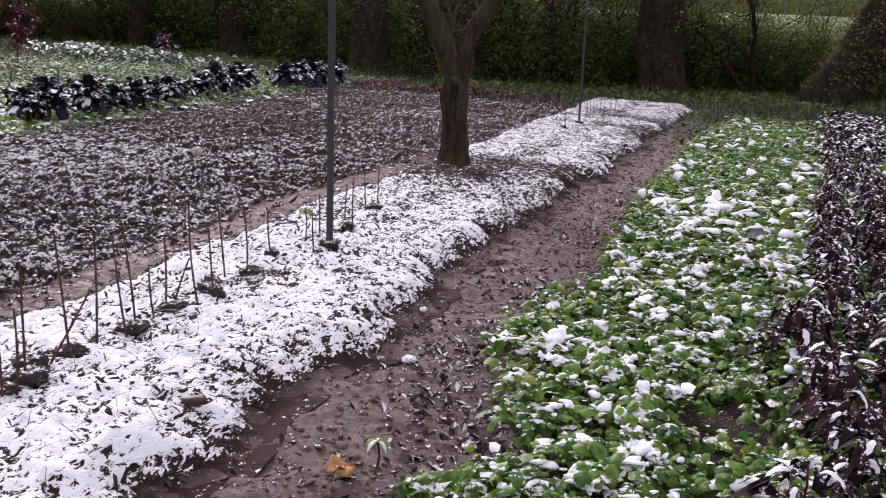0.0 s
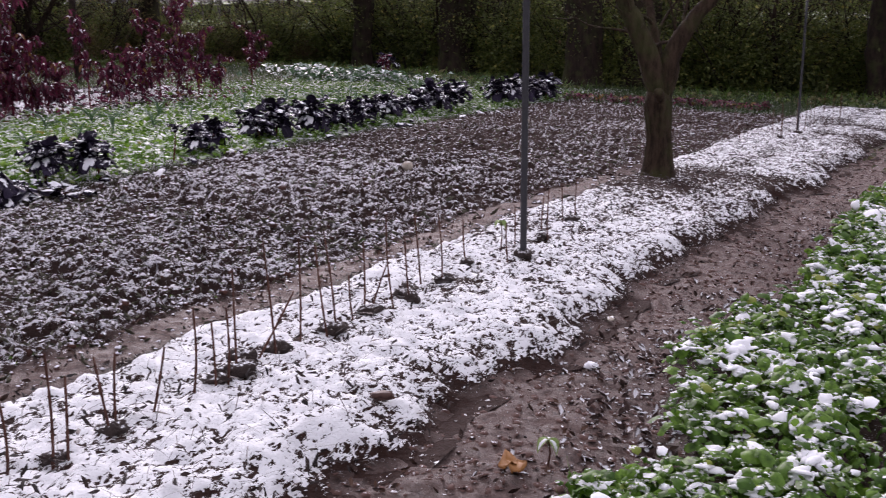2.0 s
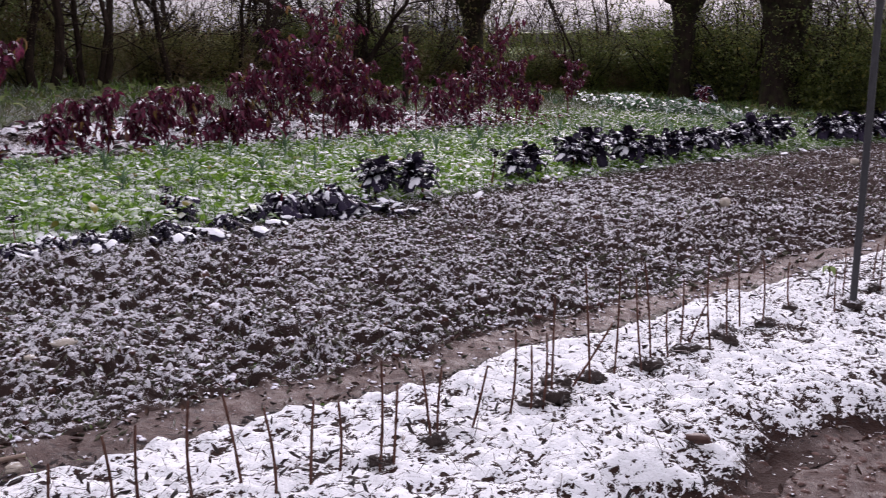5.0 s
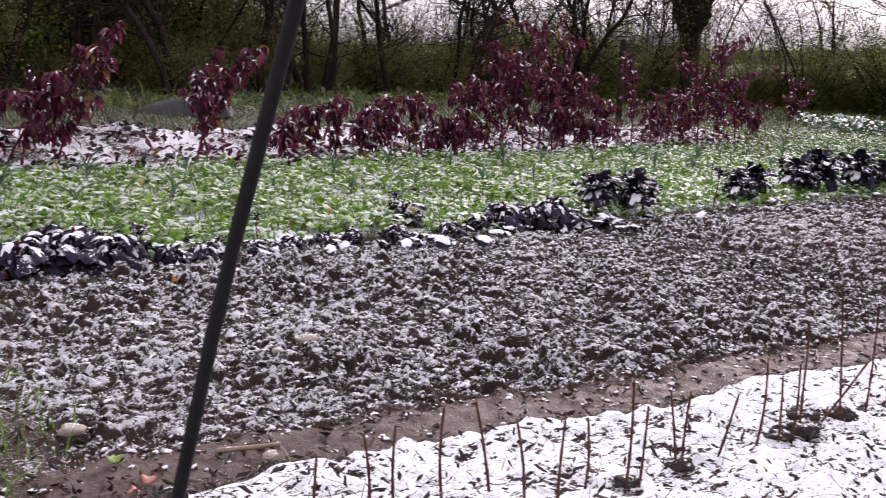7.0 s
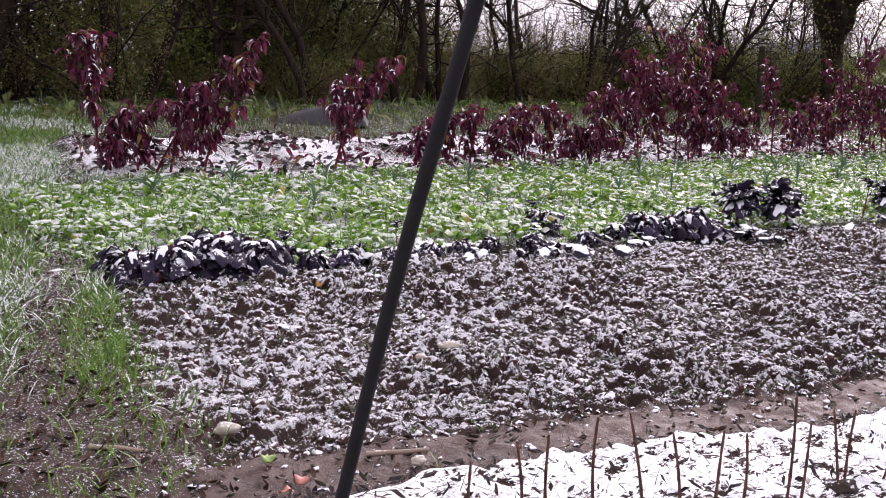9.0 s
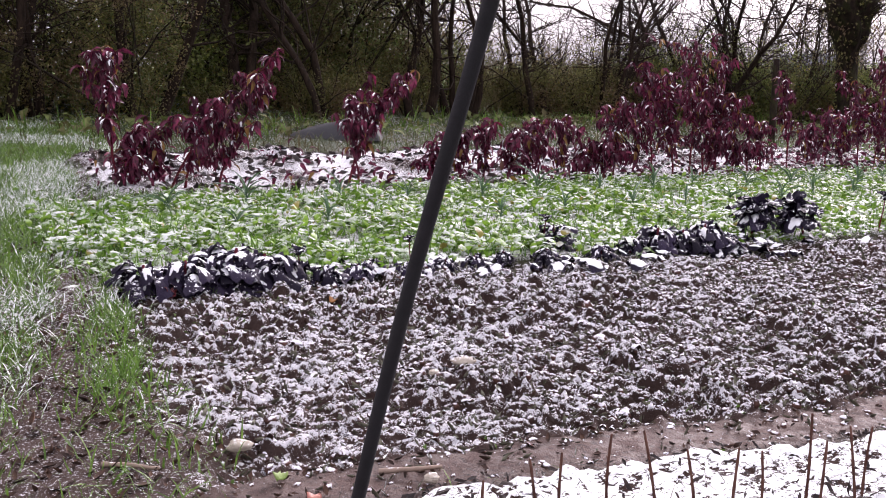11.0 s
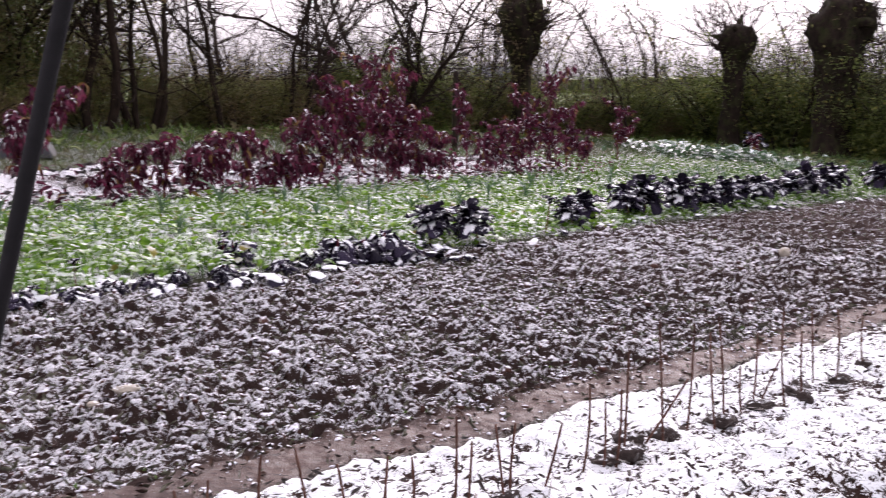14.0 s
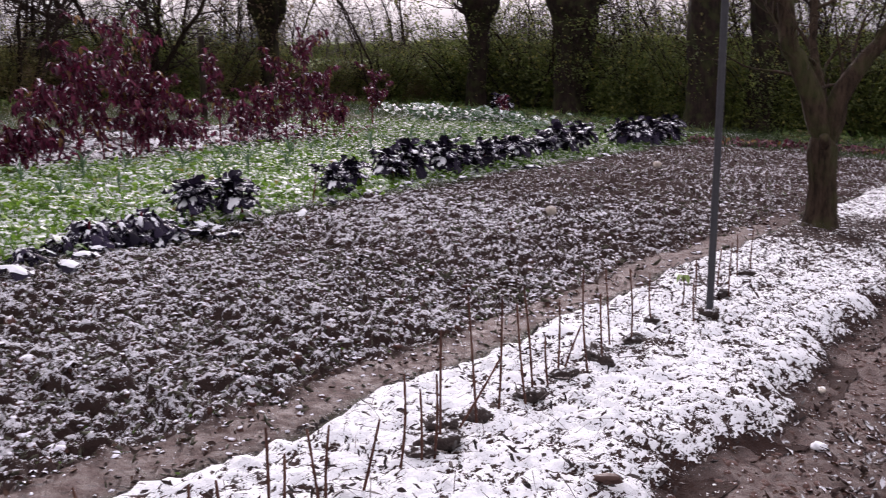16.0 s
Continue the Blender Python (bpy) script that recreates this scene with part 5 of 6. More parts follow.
def greens_patch():
    rng = np.random.default_rng(33)
    x, y = in_box(rng, 105000, -1.5, 1.9, 2.5, 25, 2.3)
    g = masks(x, y)[5]
    x2, y2 = in_box(rng, 19000, -1.9, 4.5, 11, 30)
    x, y = np.concatenate([x, x2]), np.concatenate([y, y2])
    g = masks(x, y)[5]
    bare = np.exp(-(((x - 0.05) / 0.20) ** 2 + ((y - 4.42) / 0.38) ** 2)) + np.exp(-(((x + 0.72) / 0.20) ** 2 + ((y - 3.68) / 0.20) ** 2))
    thick = sstep(fbm(x * 1.8, y * 1.8, 61), 0.28, 0.55) * (0.35 + 0.65 * sstep(mound(x, y), 0.05, 0.3))
    keep = rng.random(len(x)) < g * (0.4 + 0.6 * thick) * (1 - 0.92 * np.clip(bare, 0, 1))
    x, y = x[keep], y[keep]
    n = len(x)
    tall = greens_height(x, y)
    z = land(x, y) + tall * rng.uniform(0.25, 1.0, n)
    yaw, pitch, roll = rng.uniform(0, 6.28, n), rng.normal(0.2, 0.45, n), rng.normal(0, 0.4, n)
    size = (0.018 + 0.044 * rng.random(n) ** 1.9) * (1 + 0.055 * y)
    pos = np.stack([x, y, z], -1)
    stuff("leafy_greens", [spread(ROUND, pos, yaw, pitch, roll, size)], MAT["greens"], "low bright green leafy plants bowed under patches of snow", "greens")
    cover = sstep(0.6 * fbm(x * 6, y * 6, 63, 2) + 0.4 * fbm(x * 1.5, y * 1.5, 65), 0.535, 0.575)
    top = (z - land(x, y)) > 0.42 * tall
    k = (rng.random(n) < 0.002 + 0.05 * cover) & top & (y < 13) & (np.abs(roll) < 0.5) & (pitch > -0.5)
    grow = np.stack([rng.uniform(0.8, 1.7, k.sum()), rng.uniform(0.8, 1.5, k.sum()), rng.uniform(0.6, 1.2, k.sum())], -1)
    stuff("snow_on_greens", [spread(ROUND_SNOW, pos[k] + np.array((0, 0, 0.006)), yaw[k], pitch[k], roll[k], size[k][:, None] * grow)], MAT["snow"], "soft pillows of snow lying on the green leaves", "snow")
    # pillows of snow run together into ragged cushions
    pillows = []
    for m_, box, power, lo, hi in ((21000, (-1.35, 0.85, 2.6, 8.5), 1.3, 0.010, 0.038), (11000, (-1.9, 4.2, 8.5, 29.0), 1.3, 0.03, 0.10)):
        X, Y = in_box(rng, m_, *box, power)
        lie = 0.26 * mound(X, Y) + 0.50 * fbm(X * 12, Y * 12, 64, 2) + 0.34 * fbm(X * 1.4, Y * 1.4, 65) - 0.5 * (1 - masks(X, Y)[5])
        lie = lie - 0.4 * np.exp(-(((X - 0.05) / 0.20) ** 2 + ((Y - 4.42) / 0.38) ** 2))
        deep = lie - (0.556 + 0.015 * sstep(Y, 8, 14))
        k = (deep > 0) & (rng.random(m_) < 0.55)
        X, Y, deep = X[k], Y[k], deep[k]
        high = greens_height(X, Y)
        n_ = len(X)
        size_ = lo + (hi - lo) * np.clip(deep * 9, 0.2, 1) * rng.random(n_) ** 1.2
        P = np.stack([X, Y, land(X, Y) + 0.80 * high + 0.05 * (fbm(X * 15, Y * 15, 69, 2) - 0.5) - 0.006], -1)
        pillows.append(spread(PILLOW, P, rng.uniform(0, 6.28, n_), rng.normal(0, 0.35, n_), rng.normal(0, 0.35, n_), size_[:, None] * np.stack([rng.uniform(0.7, 1.4, n_), np.ones(n_), rng.uniform(0.30, 0.52, n_)], -1)))
    stuff("snow_cushions", pillows, MAT["snow"], "rounded cushions of snow lying over the green leaves", "snow")
    # stalks
    m = 9000
    j = rng.integers(0, n, m)
    p = pos[j].copy()
    p[:, 2] = land(p[:, 0], p[:, 1])
    stuff("greens_stalks", [spread(STRAW, p, rng.uniform(0, 6.28, m), rng.uniform(0.5, 1.4, m), rng.normal(0, 0.3, m), rng.uniform(0.05, 0.13, m))], MAT["fresh_grass"], "thin green stalks among the leaves", "stalks")


greens_patch()


# ---- dark red plants along the far side of the greens ----
WIDE = leaf_shape(6, 0.46, 0.12, 0.7, 0.25, 4)
WIDE_SNOW = to_mesh("snow", *snow_shape(9, 0.28, 0.12, 0.7, 0.05, 0.9, 4), MAT["snow"])
RED_LEAF = to_mesh("leaf", *WIDE, MAT["orach"])


def leaf_turn(yaw, pitch, roll):
    return Matrix([list(r) for r in turns(np.array([yaw]), np.array([pitch]), np.array([roll]))[0]]).to_4x4()


def leafy_plant(name, seed, height, count, leaf_mesh, snow_form, size, stem_mat, stem_r, label, category, group, snow_share=0.6, low=0.12, flat=0.2, crown=False, bushy=0.0):
    """An upright plant: stem, leaves all round it, and snow on the upper leaves."""
    rng = np.random.default_rng(seed)
    root = tagged(new(name), label, category, group)
    t, p, d = bough(rng, (0, 0, -0.05), (rng.normal(0, 0.08), rng.normal(0, 0.08), 1), height * 0.92 + 0.05, stem_r, stem_r * 0.55, 6, 0.12, 0.0, 7)
    part("stem", to_mesh("stem", *t, stem_mat), root)
    P = np.array(p)
    for k in range(count):
        u = low + (1 - low) * (k + rng.random()) / count
        if crown:
            u = low + (1 - low) * u ** 0.75
        s = np.array([np.interp(u * height * 0.9, P[:, 2], P[:, i]) for i in range(3)])
        yaw = 2.4 * k + rng.normal(0, 0.35)
        out = bushy * rng.random() * (1.1 - 0.6 * u)
        s = s + np.array((-math.sin(yaw) * out, math.cos(yaw) * out, 0))
        pitch = (-0.55 + 1.5 * (u - low) / (1 - low) if crown else flat) + rng.normal(0, 0.28)
        roll = rng.normal(0, 0.22)
        L = size * rng.uniform(0.7, 1.2) * (1.05 - 0.35 * u)
        m = Matrix.Translation(s) @ leaf_turn(yaw, pitch, roll) @ Matrix.Diagonal((L, L, L, 1))
        leaf = part("leaf", leaf_mesh, root, m=m)
        if rng.random() < snow_share * (2.4 if u > 0.55 else 0.15) and (-0.1 if crown else -0.3) < pitch < 0.95:
            part("snow", snow_form, leaf, "fresh snow resting on the leaf")
    return root


def red_rows():
    rng = np.random.default_rng(34)
    kinds = [leafy_plant("red_orach", 200 + k, 0.29 + 0.04 * k, 52, RED_LEAF, WIDE_SNOW, 0.125, MAT["stem"], 0.006,
                         "dark red leafy plant bowed under fresh snow", "plant", "dark red plants", 0.10, 0.06, 0.1, bushy=0.16) for k in range(4)]
    spots = []
    for y in np.arange(3.35, 16.5, 0.40):
        x0 = 0.13 + 0.056 * y + 0.08 * math.sin(y * 2)
        for k in range(2):
            spots.append((x0 + 0.34 * k + rng.uniform(-0.09, 0.09), y + rng.uniform(-0.12, 0.12)))
    used = set()
    for x, y in spots:
        k = rng.integers(0, 4)
        ob = kinds[k] if k not in used else copy_thing(kinds[k], Matrix())
        used.add(k)
        ob.matrix_basis = at_ground(x, y, rng.uniform(0, 360), rng.uniform(0.75, 1.1))

    n = 4200
    y = 16.6 + 10.5 * rng.random(n)
    x = 0.30 + 0.058 * y + rng.normal(0, 0.26, n)
    pos = np.stack([x, y, land(x, y) + 0.02 + 0.30 * rng.random(n)], -1)
    yaw, pitch, roll, size = rng.uniform(0, 6.28, n), rng.normal(0.0, 0.35, n), rng.normal(0, 0.3, n), rng.uniform(0.07, 0.14, n)
    stuff("far_red_leaves", [spread(OVAL, pos, yaw, pitch, roll, size)], MAT["orach"], "dark red leaves of the same row farther off", "leaves")
    k = rng.random(n) < 0.22
    stuff("snow_on_red_leaves", [spread(LIGHT_SNOW, pos[k] + np.array((0, 0, 0.006)), yaw[k], pitch[k], roll[k], size[k])], MAT["snow"], "snow lying on the dark red leaves", "snow")


LIGHT_SNOW = snow_shape(3, 0.5, 0.2, 0.25, 0.08, 0.95, 2)
red_rows()


# ---- purple kale row ----
FRILL = leaf_shape(7, 0.62, 0.10, 0.45, 0.75, 6, True)
FRILL_SNOW = to_mesh("snow", *snow_shape(9, 0.46, 0.10, 0.45, 0.06, 0.95, 6), MAT["snow"])
KALE_LEAF = to_mesh("leaf", *FRILL, MAT["kale"])
CUPPED_LEAF = to_mesh("leaf", *leaf_shape(8, 0.80, -0.22, 0.60, 0.70, 6, True), MAT["kale"])
CUPPED_SNOW = to_mesh("snow", *snow_shape(10, 0.50, -0.20, 0.60, 0.035, 0.85, 6), MAT["snow"])


KALE_FAR = (-19.3, 31.4)          # one tall plant by itself in front of the hedge


def kale_row():
    rng = np.random.default_rng(35)
    tall = [leafy_plant("purple_kale", 300 + k, 0.35, 34, KALE_LEAF, FRILL_SNOW, 0.28, MAT["stem"], 0.014, "purple kale plant on a short stalk with snow on its leaves", "kale",
                        "row of purple kale", 0.17, 0.24, 0.0, True, 0.07) for k in range(4)]
    small = [leafy_plant("purple_kale", 310 + k, 0.36, 11, KALE_LEAF, FRILL_SNOW, 0.13, MAT["stem"], 0.009, "small purple kale on a thin bare stalk", "kale",
                         "row of purple kale", 0.3, 0.72, 0.3, True) for k in range(2)]
    squat = [leafy_plant("purple_kale", 320 + k, 0.20, 28, CUPPED_LEAF, CUPPED_SNOW, 0.150, MAT["stem"], 0.014, "collapsed purple kale half buried in snow", "kale",
                         "row of purple kale", 0.22, 0.1, 0.10, False, 0.12) for k in range(3)]
    plan = [(-7.28, 6.58, 0.37, tall), (-7.18, 7.14, 0.37, tall), (-7.45, 8.36, 0.37, small), (-7.82, 9.45, 0.37, tall), (-7.70, 9.10, 0.30, tall), (-8.10, 10.6, 0.40, tall), (-8.17, 11.0, 0.45, tall), (-8.31, 11.95, 0.48, tall),
            (-8.45, 12.6, 0.36, tall), (-8.54, 13.38, 0.42, tall), (-8.75, 14.1, 0.40, tall), (-8.85, 14.62, 0.43, tall), (-9.11, 15.59, 0.36, tall), (-9.25, 16.3, 0.40, tall), (-9.36, 17.04, 0.52, tall), (-9.45, 17.7, 0.46, tall),
            (-9.63, 18.44, 0.52, tall), (-9.63, 20.4, 0.52, tall), (-9.70, 21.2, 0.52, tall), (-9.72, 21.96, 0.55, tall), (-9.80, 22.7, 0.5, tall), (-9.85, 23.38, 0.55, tall),
            (-5.86, 0.98, 0.19, squat), (-5.90, 1.20, 0.20, squat), (-5.92, 1.40, 0.22, squat), (-6.05, 1.55, 0.24, squat), (-5.96, 1.70, 0.22, squat), (-6.03, 1.86, 0.18, squat), (-6.03, 1.97, 0.22, small), (-6.00, 2.10, 0.15, squat),
            (-6.12, 2.35, 0.13, squat), (-6.16, 2.70, 0.12, squat), (-6.45, 3.95, 0.13, squat), (-6.50, 4.45, 0.14, squat),
            (-6.45, 2.86, 0.20, small), (-7.00, 4.22, 0.24, small), (-6.95, 4.30, 0.18, squat), (-6.75, 5.15, 0.20, squat), (-6.78, 5.42, 0.18, squat), (-6.82, 5.68, 0.22, squat), (-6.70, 4.85, 0.15, squat), (-6.9, 5.95, 0.16, squat),
            (-6.30, 2.50, 0.12, squat), (-6.35, 3.30, 0.12, squat), (-6.30, 3.05, 0.11, squat), (-6.5, 3.6, 0.10, squat)]
    used = set()
    for x, y, h, pool in plan:
        o = pool[rng.integers(0, len(pool))]
        base = 0.40 if pool is tall else 0.36 if pool is small else 0.22
        ob = o if id(o) not in used else copy_thing(o, Matrix())
        used.add(id(o))
        ob.matrix_basis = at_ground(x, y, rng.uniform(0, 360), h * (0.95 if pool is tall else 1.0 if pool is small else 1.12 if h > 0.16 else 0.9) / base)
    copy_thing(tall[1], Matrix()).matrix_basis = at_ground(KALE_FAR[0], KALE_FAR[1], 40, 1.5)
    for o in tall + small + squat:
        if id(o) not in used:
            x, y = -8.95, 19.4
            o.matrix_basis = at_ground(x, y, 0, 0.6)
    # big leaves lying flat, each with its snow
    flat_leaf = to_mesh("blade", *leaf_shape(6, 0.70, -0.16, 0.22, 0.5, 4, True), MAT["kale"])
    flat_snow = to_mesh("snow_cover", *snow_shape(10, 0.50, -0.14, 0.22, 0.035, 0.85, 6), MAT["snow"])
    first = tagged(new("fallen_kale_leaf"), "fallen purple kale leaf lying flat under snow", "leaf", "fallen kale leaves")
    part("blade", flat_leaf, first)
    part("snow_cover", flat_snow, first)
    spots = [(-6.28, 2.37), (-6.20, 2.56), (-6.33, 3.13), (-6.30, 3.45), (-6.46, 4.48), (-6.26, 4.54), (-6.43, 6.18), (-6.02, 2.14), (-6.22, 3.28), (-6.50, 6.30), (-6.39, 4.72), (-6.70, 4.67), (-8.90, 17.9), (-6.15, 2.75), (-6.35, 2.95)]
    spots += [(kale_line(y) + rng.uniform(-0.15, 0.30), y) for y in np.concatenate([rng.uniform(1.0, 20, 30), rng.uniform(2.0, 6.4, 42)])]
    for x, y, h in ((-5.93, 1.05, 0.13), (-5.99, 1.25, 0.15), (-5.96, 1.42, 0.17), (-6.06, 1.55, 0.20), (-5.92, 1.62, 0.16), (-6.02, 1.74, 0.18), (-5.96, 1.88, 0.14), (-6.05, 2.05, 0.10), (-5.88, 1.34, 0.10), (-5.86, 1.52, 0.09)):
        s = rng.uniform(0.13, 0.22)
        copy_thing(first, Matrix()).matrix_basis = pose(x, y, land_z(x, y) + h, rng.uniform(-18, 18), rng.uniform(-18, 18), rng.uniform(0, 360)) @ Matrix.Diagonal((s, s, s, 1))
    for k, (x, y) in enumerate(spots):
        ob = first if k == 0 else copy_thing(first, Matrix())
        s = rng.uniform(0.13, 0.26)
        ob.matrix_basis = pose(x, y, land_z(x, y) + 0.03, rng.uniform(-16, 16), rng.uniform(-16, 16), rng.uniform(0, 360)) @ Matrix.Diagonal((s, s, s, 1))


kale_row()


# ---- green strip with leeks between the kale and the crimson row ----
def green_strip():
    rng = np.random.default_rng(36)
    x, y = in_box(rng, 150000, -17.5, -5.6, 0.2, 27, 1.35)
    b = masks(x, y)[3]
    far = sstep(y, 14, 18) * sstep(x + 17.5, 0, 3) * sstep(kale_line(y) - x, 0, 0.3) * sstep(27 - y, 0, 2)
    keep = rng.random(len(x)) < np.clip(b + 0.7 * far, 0, 1) * (0.35 + 0.65 * sstep(fbm(x * 1.5, y * 1.5, 71), 0.3, 0.5))
    x, y = x[keep], y[keep]
    n = len(x)
    tuft = fbm(x * 4.5, y * 4.5, 72, 2)
    pos = np.stack([x, y, land(x, y) + rng.uniform(0.0, 1.0, n) * (0.02 + 0.11 * sstep(tuft, 0.35, 0.7))], -1)
    arch = leaf_shape(3, 0.66, -0.10, 0.65, 0.3, 2, True)
    yaw, pitch, roll, size = rng.uniform(0, 6.28, n), rng.normal(0.55, 0.4, n), rng.normal(0, 0.4, n), rng.uniform(0.035, 0.095, n)
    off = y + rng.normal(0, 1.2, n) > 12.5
    for name, k, mat, lab in (("ground_greens", ~off, MAT["strip"], "low frosted green leaves covering the strip"), ("sheltered_greens", off, MAT["dark_green"], "low darker green leaves with little frost near the hedge")):
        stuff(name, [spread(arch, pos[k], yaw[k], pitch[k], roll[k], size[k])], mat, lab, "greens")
    xs, ys = x[: n // 2] + rng.normal(0, 0.05, n // 2), y[: n // 2]
    p = np.stack([xs, ys, land(xs, ys)], -1)
    m = len(p)
    stuff("strip_grass", [spread(BLADE, p, rng.uniform(0, 6.28, m), rng.uniform(0.6, 1.4, m), rng.normal(0, 0.3, m), rng.uniform(0.08, 0.20, m))], MAT["fresh_grass"], "frosted grass blades among the greens", "grass")


LEEK_BLADE = leaf_shape(5, 0.075, 0.5, 0.42)


def leek(seed):
    rng = np.random.default_rng(seed)
    root = tagged(new("leek"), "blue-green leek with arching frosted blades", "leek", "row of leeks")
    part("shank", to_mesh("shank", *tube([(0, 0, -0.04), (0, 0, 0.10)], [0.014, 0.012], 8), MAT["leek"]), root)
    for k in range(7):
        L = rng.uniform(0.26, 0.42)
        m = Matrix.Translation((0, 0, 0.06 + 0.01 * k)) @ leaf_turn(3.14 * k + rng.normal(0, 0.3), rng.uniform(0.55, 1.35), 0) @ Matrix.Diagonal((L, L, L, 1))
        part("blade", LEEK_MESH, root, m=m)
    return root



def beet_leaves():
    """Low red leaves at the plot's far end."""
    rng = np.random.default_rng(39)
    x = rng.uniform(-9.8, -5.2, 900)
    y = 24.6 + 0.35 * (x + 9.5) * 0.9 - 0.2 + rng.normal(0, 0.22, 900)
    pos = np.stack([x, y, land(x, y) + rng.uniform(0.0, 0.12, 900)], -1)
    stuff("beet_leaves", [spread(OVAL, pos, rng.uniform(0, 6.28, 900), rng.normal(0.3, 0.5, 900), rng.normal(0, 0.4, 900), rng.uniform(0.08, 0.17, 900))], MAT["amaranth"], "low red beet leaves at the far end of the plot", "leaves")


green_strip()
beet_leaves()
LEEK_MESH = to_mesh("blade", *LEEK_BLADE, MAT["leek"])
leeks = [leek(400 + k) for k in range(3)]
rng = np.random.default_rng(37)
for k in range(54):
    y = 1.6 + 0.42 * k + rng.uniform(-0.1, 0.1)
    x = 0.5 * (kale_line(y) + amaranth_line(y)) + (0.45 if k % 2 else -0.55) + rng.uniform(-0.15, 0.15)
    ob = leeks[k] if k < 3 else copy_thing(leeks[rng.integers(0, 3)], Matrix())
    ob.matrix_basis = at_ground(x, y, rng.uniform(0, 360), rng.uniform(0.7, 1.1))


# ---- crimson amaranth row ----
LANCE = leaf_shape(3, 0.36, 0.3, 0.35)
LANCE_SNOW = snow_shape(3, 0.34, 0.2, 0.35, 0.07, 0.9, 2)


def amaranth(seed, height, lean, broad=1.0):
    """A frost-bitten amaranth: crimson stem, side shoots and limp hanging leaves."""
    rng = np.random.default_rng(seed)
    root = tagged(new("red_amaranth"), "frost-bitten crimson amaranth with limp hanging leaves" if height > 0.8 else "low bent crimson amaranth with limp snowy leaves", "amaranth", "row of crimson amaranth")
    across = np.array((0.43, 0.90, 0))
    tip = across * lean + np.array((0, 0, height))
    pts = [tip * t + across * lean * 0.25 * (t * t - t) + rng.normal(0, 0.012, 3) for t in np.linspace(0, 1, 9)]
    pts[0] = np.array((0, 0, -0.05))
    part("stem", to_mesh("stem", *tube(pts, np.linspace(0.014, 0.005, 9), 7), MAT["stem"]), root)
    spots = []
    P = np.array(pts)
    for u in np.linspace(0.38 if broad < 0.95 else 0.28, 1.0, int(48 * height + 14)):
        spots.append((np.array([np.interp(u, np.linspace(0, 1, 9), P[:, i]) for i in range(3)]), 1.0))
    for _ in range(int(6 * height * broad + 5)):
        u = rng.uniform(0.32 if broad < 0.95 else 0.22, 0.95)
        s = np.array([np.interp(u, np.linspace(0, 1, 9), P[:, i]) for i in range(3)])
        a = rng.uniform(0, 6.28)
        w = np.array((math.cos(a), math.sin(a), rng.uniform(0.2, 1.0)))
        t, p, d = bough(rng, s, w, rng.uniform(0.16, 0.42) * broad * (0.6 + 0.4 * height), 0.006, 0.003, 5, 0.25, -0.03, 5)
        part("side_shoot", to_mesh("side_shoot", *t, MAT["stem"]), root)
        for q in p[1:]:
            spots += [(q + rng.normal(0, 0.02, 3), 0.9)] * 5
    n = len(spots)
    pos = np.array([s for s, _ in spots])
    yaw, pitch, roll = rng.uniform(0, 6.28, n), rng.normal(-0.75, 0.45, n), rng.normal(0, 0.4, n)
    size = rng.uniform(0.06, 0.155, n)
    tagged(part("foliage", to_mesh("foliage", *spread(LANCE, pos, yaw, pitch, roll, size), MAT["amaranth"]), root), kind="stuff")
    k = (rng.random(n) < 0.36) & (pitch > -0.8)
    if k.sum():
        tagged(part("snow_cover", to_mesh("snow_cover", *spread(LANCE_SNOW, pos[k] + np.array((0, 0, 0.004)), yaw[k], pitch[k], roll[k], size[k] * 0.8), MAT["snow"]), root, "flecks of snow caught on the leaves"), kind="stuff")
    return root


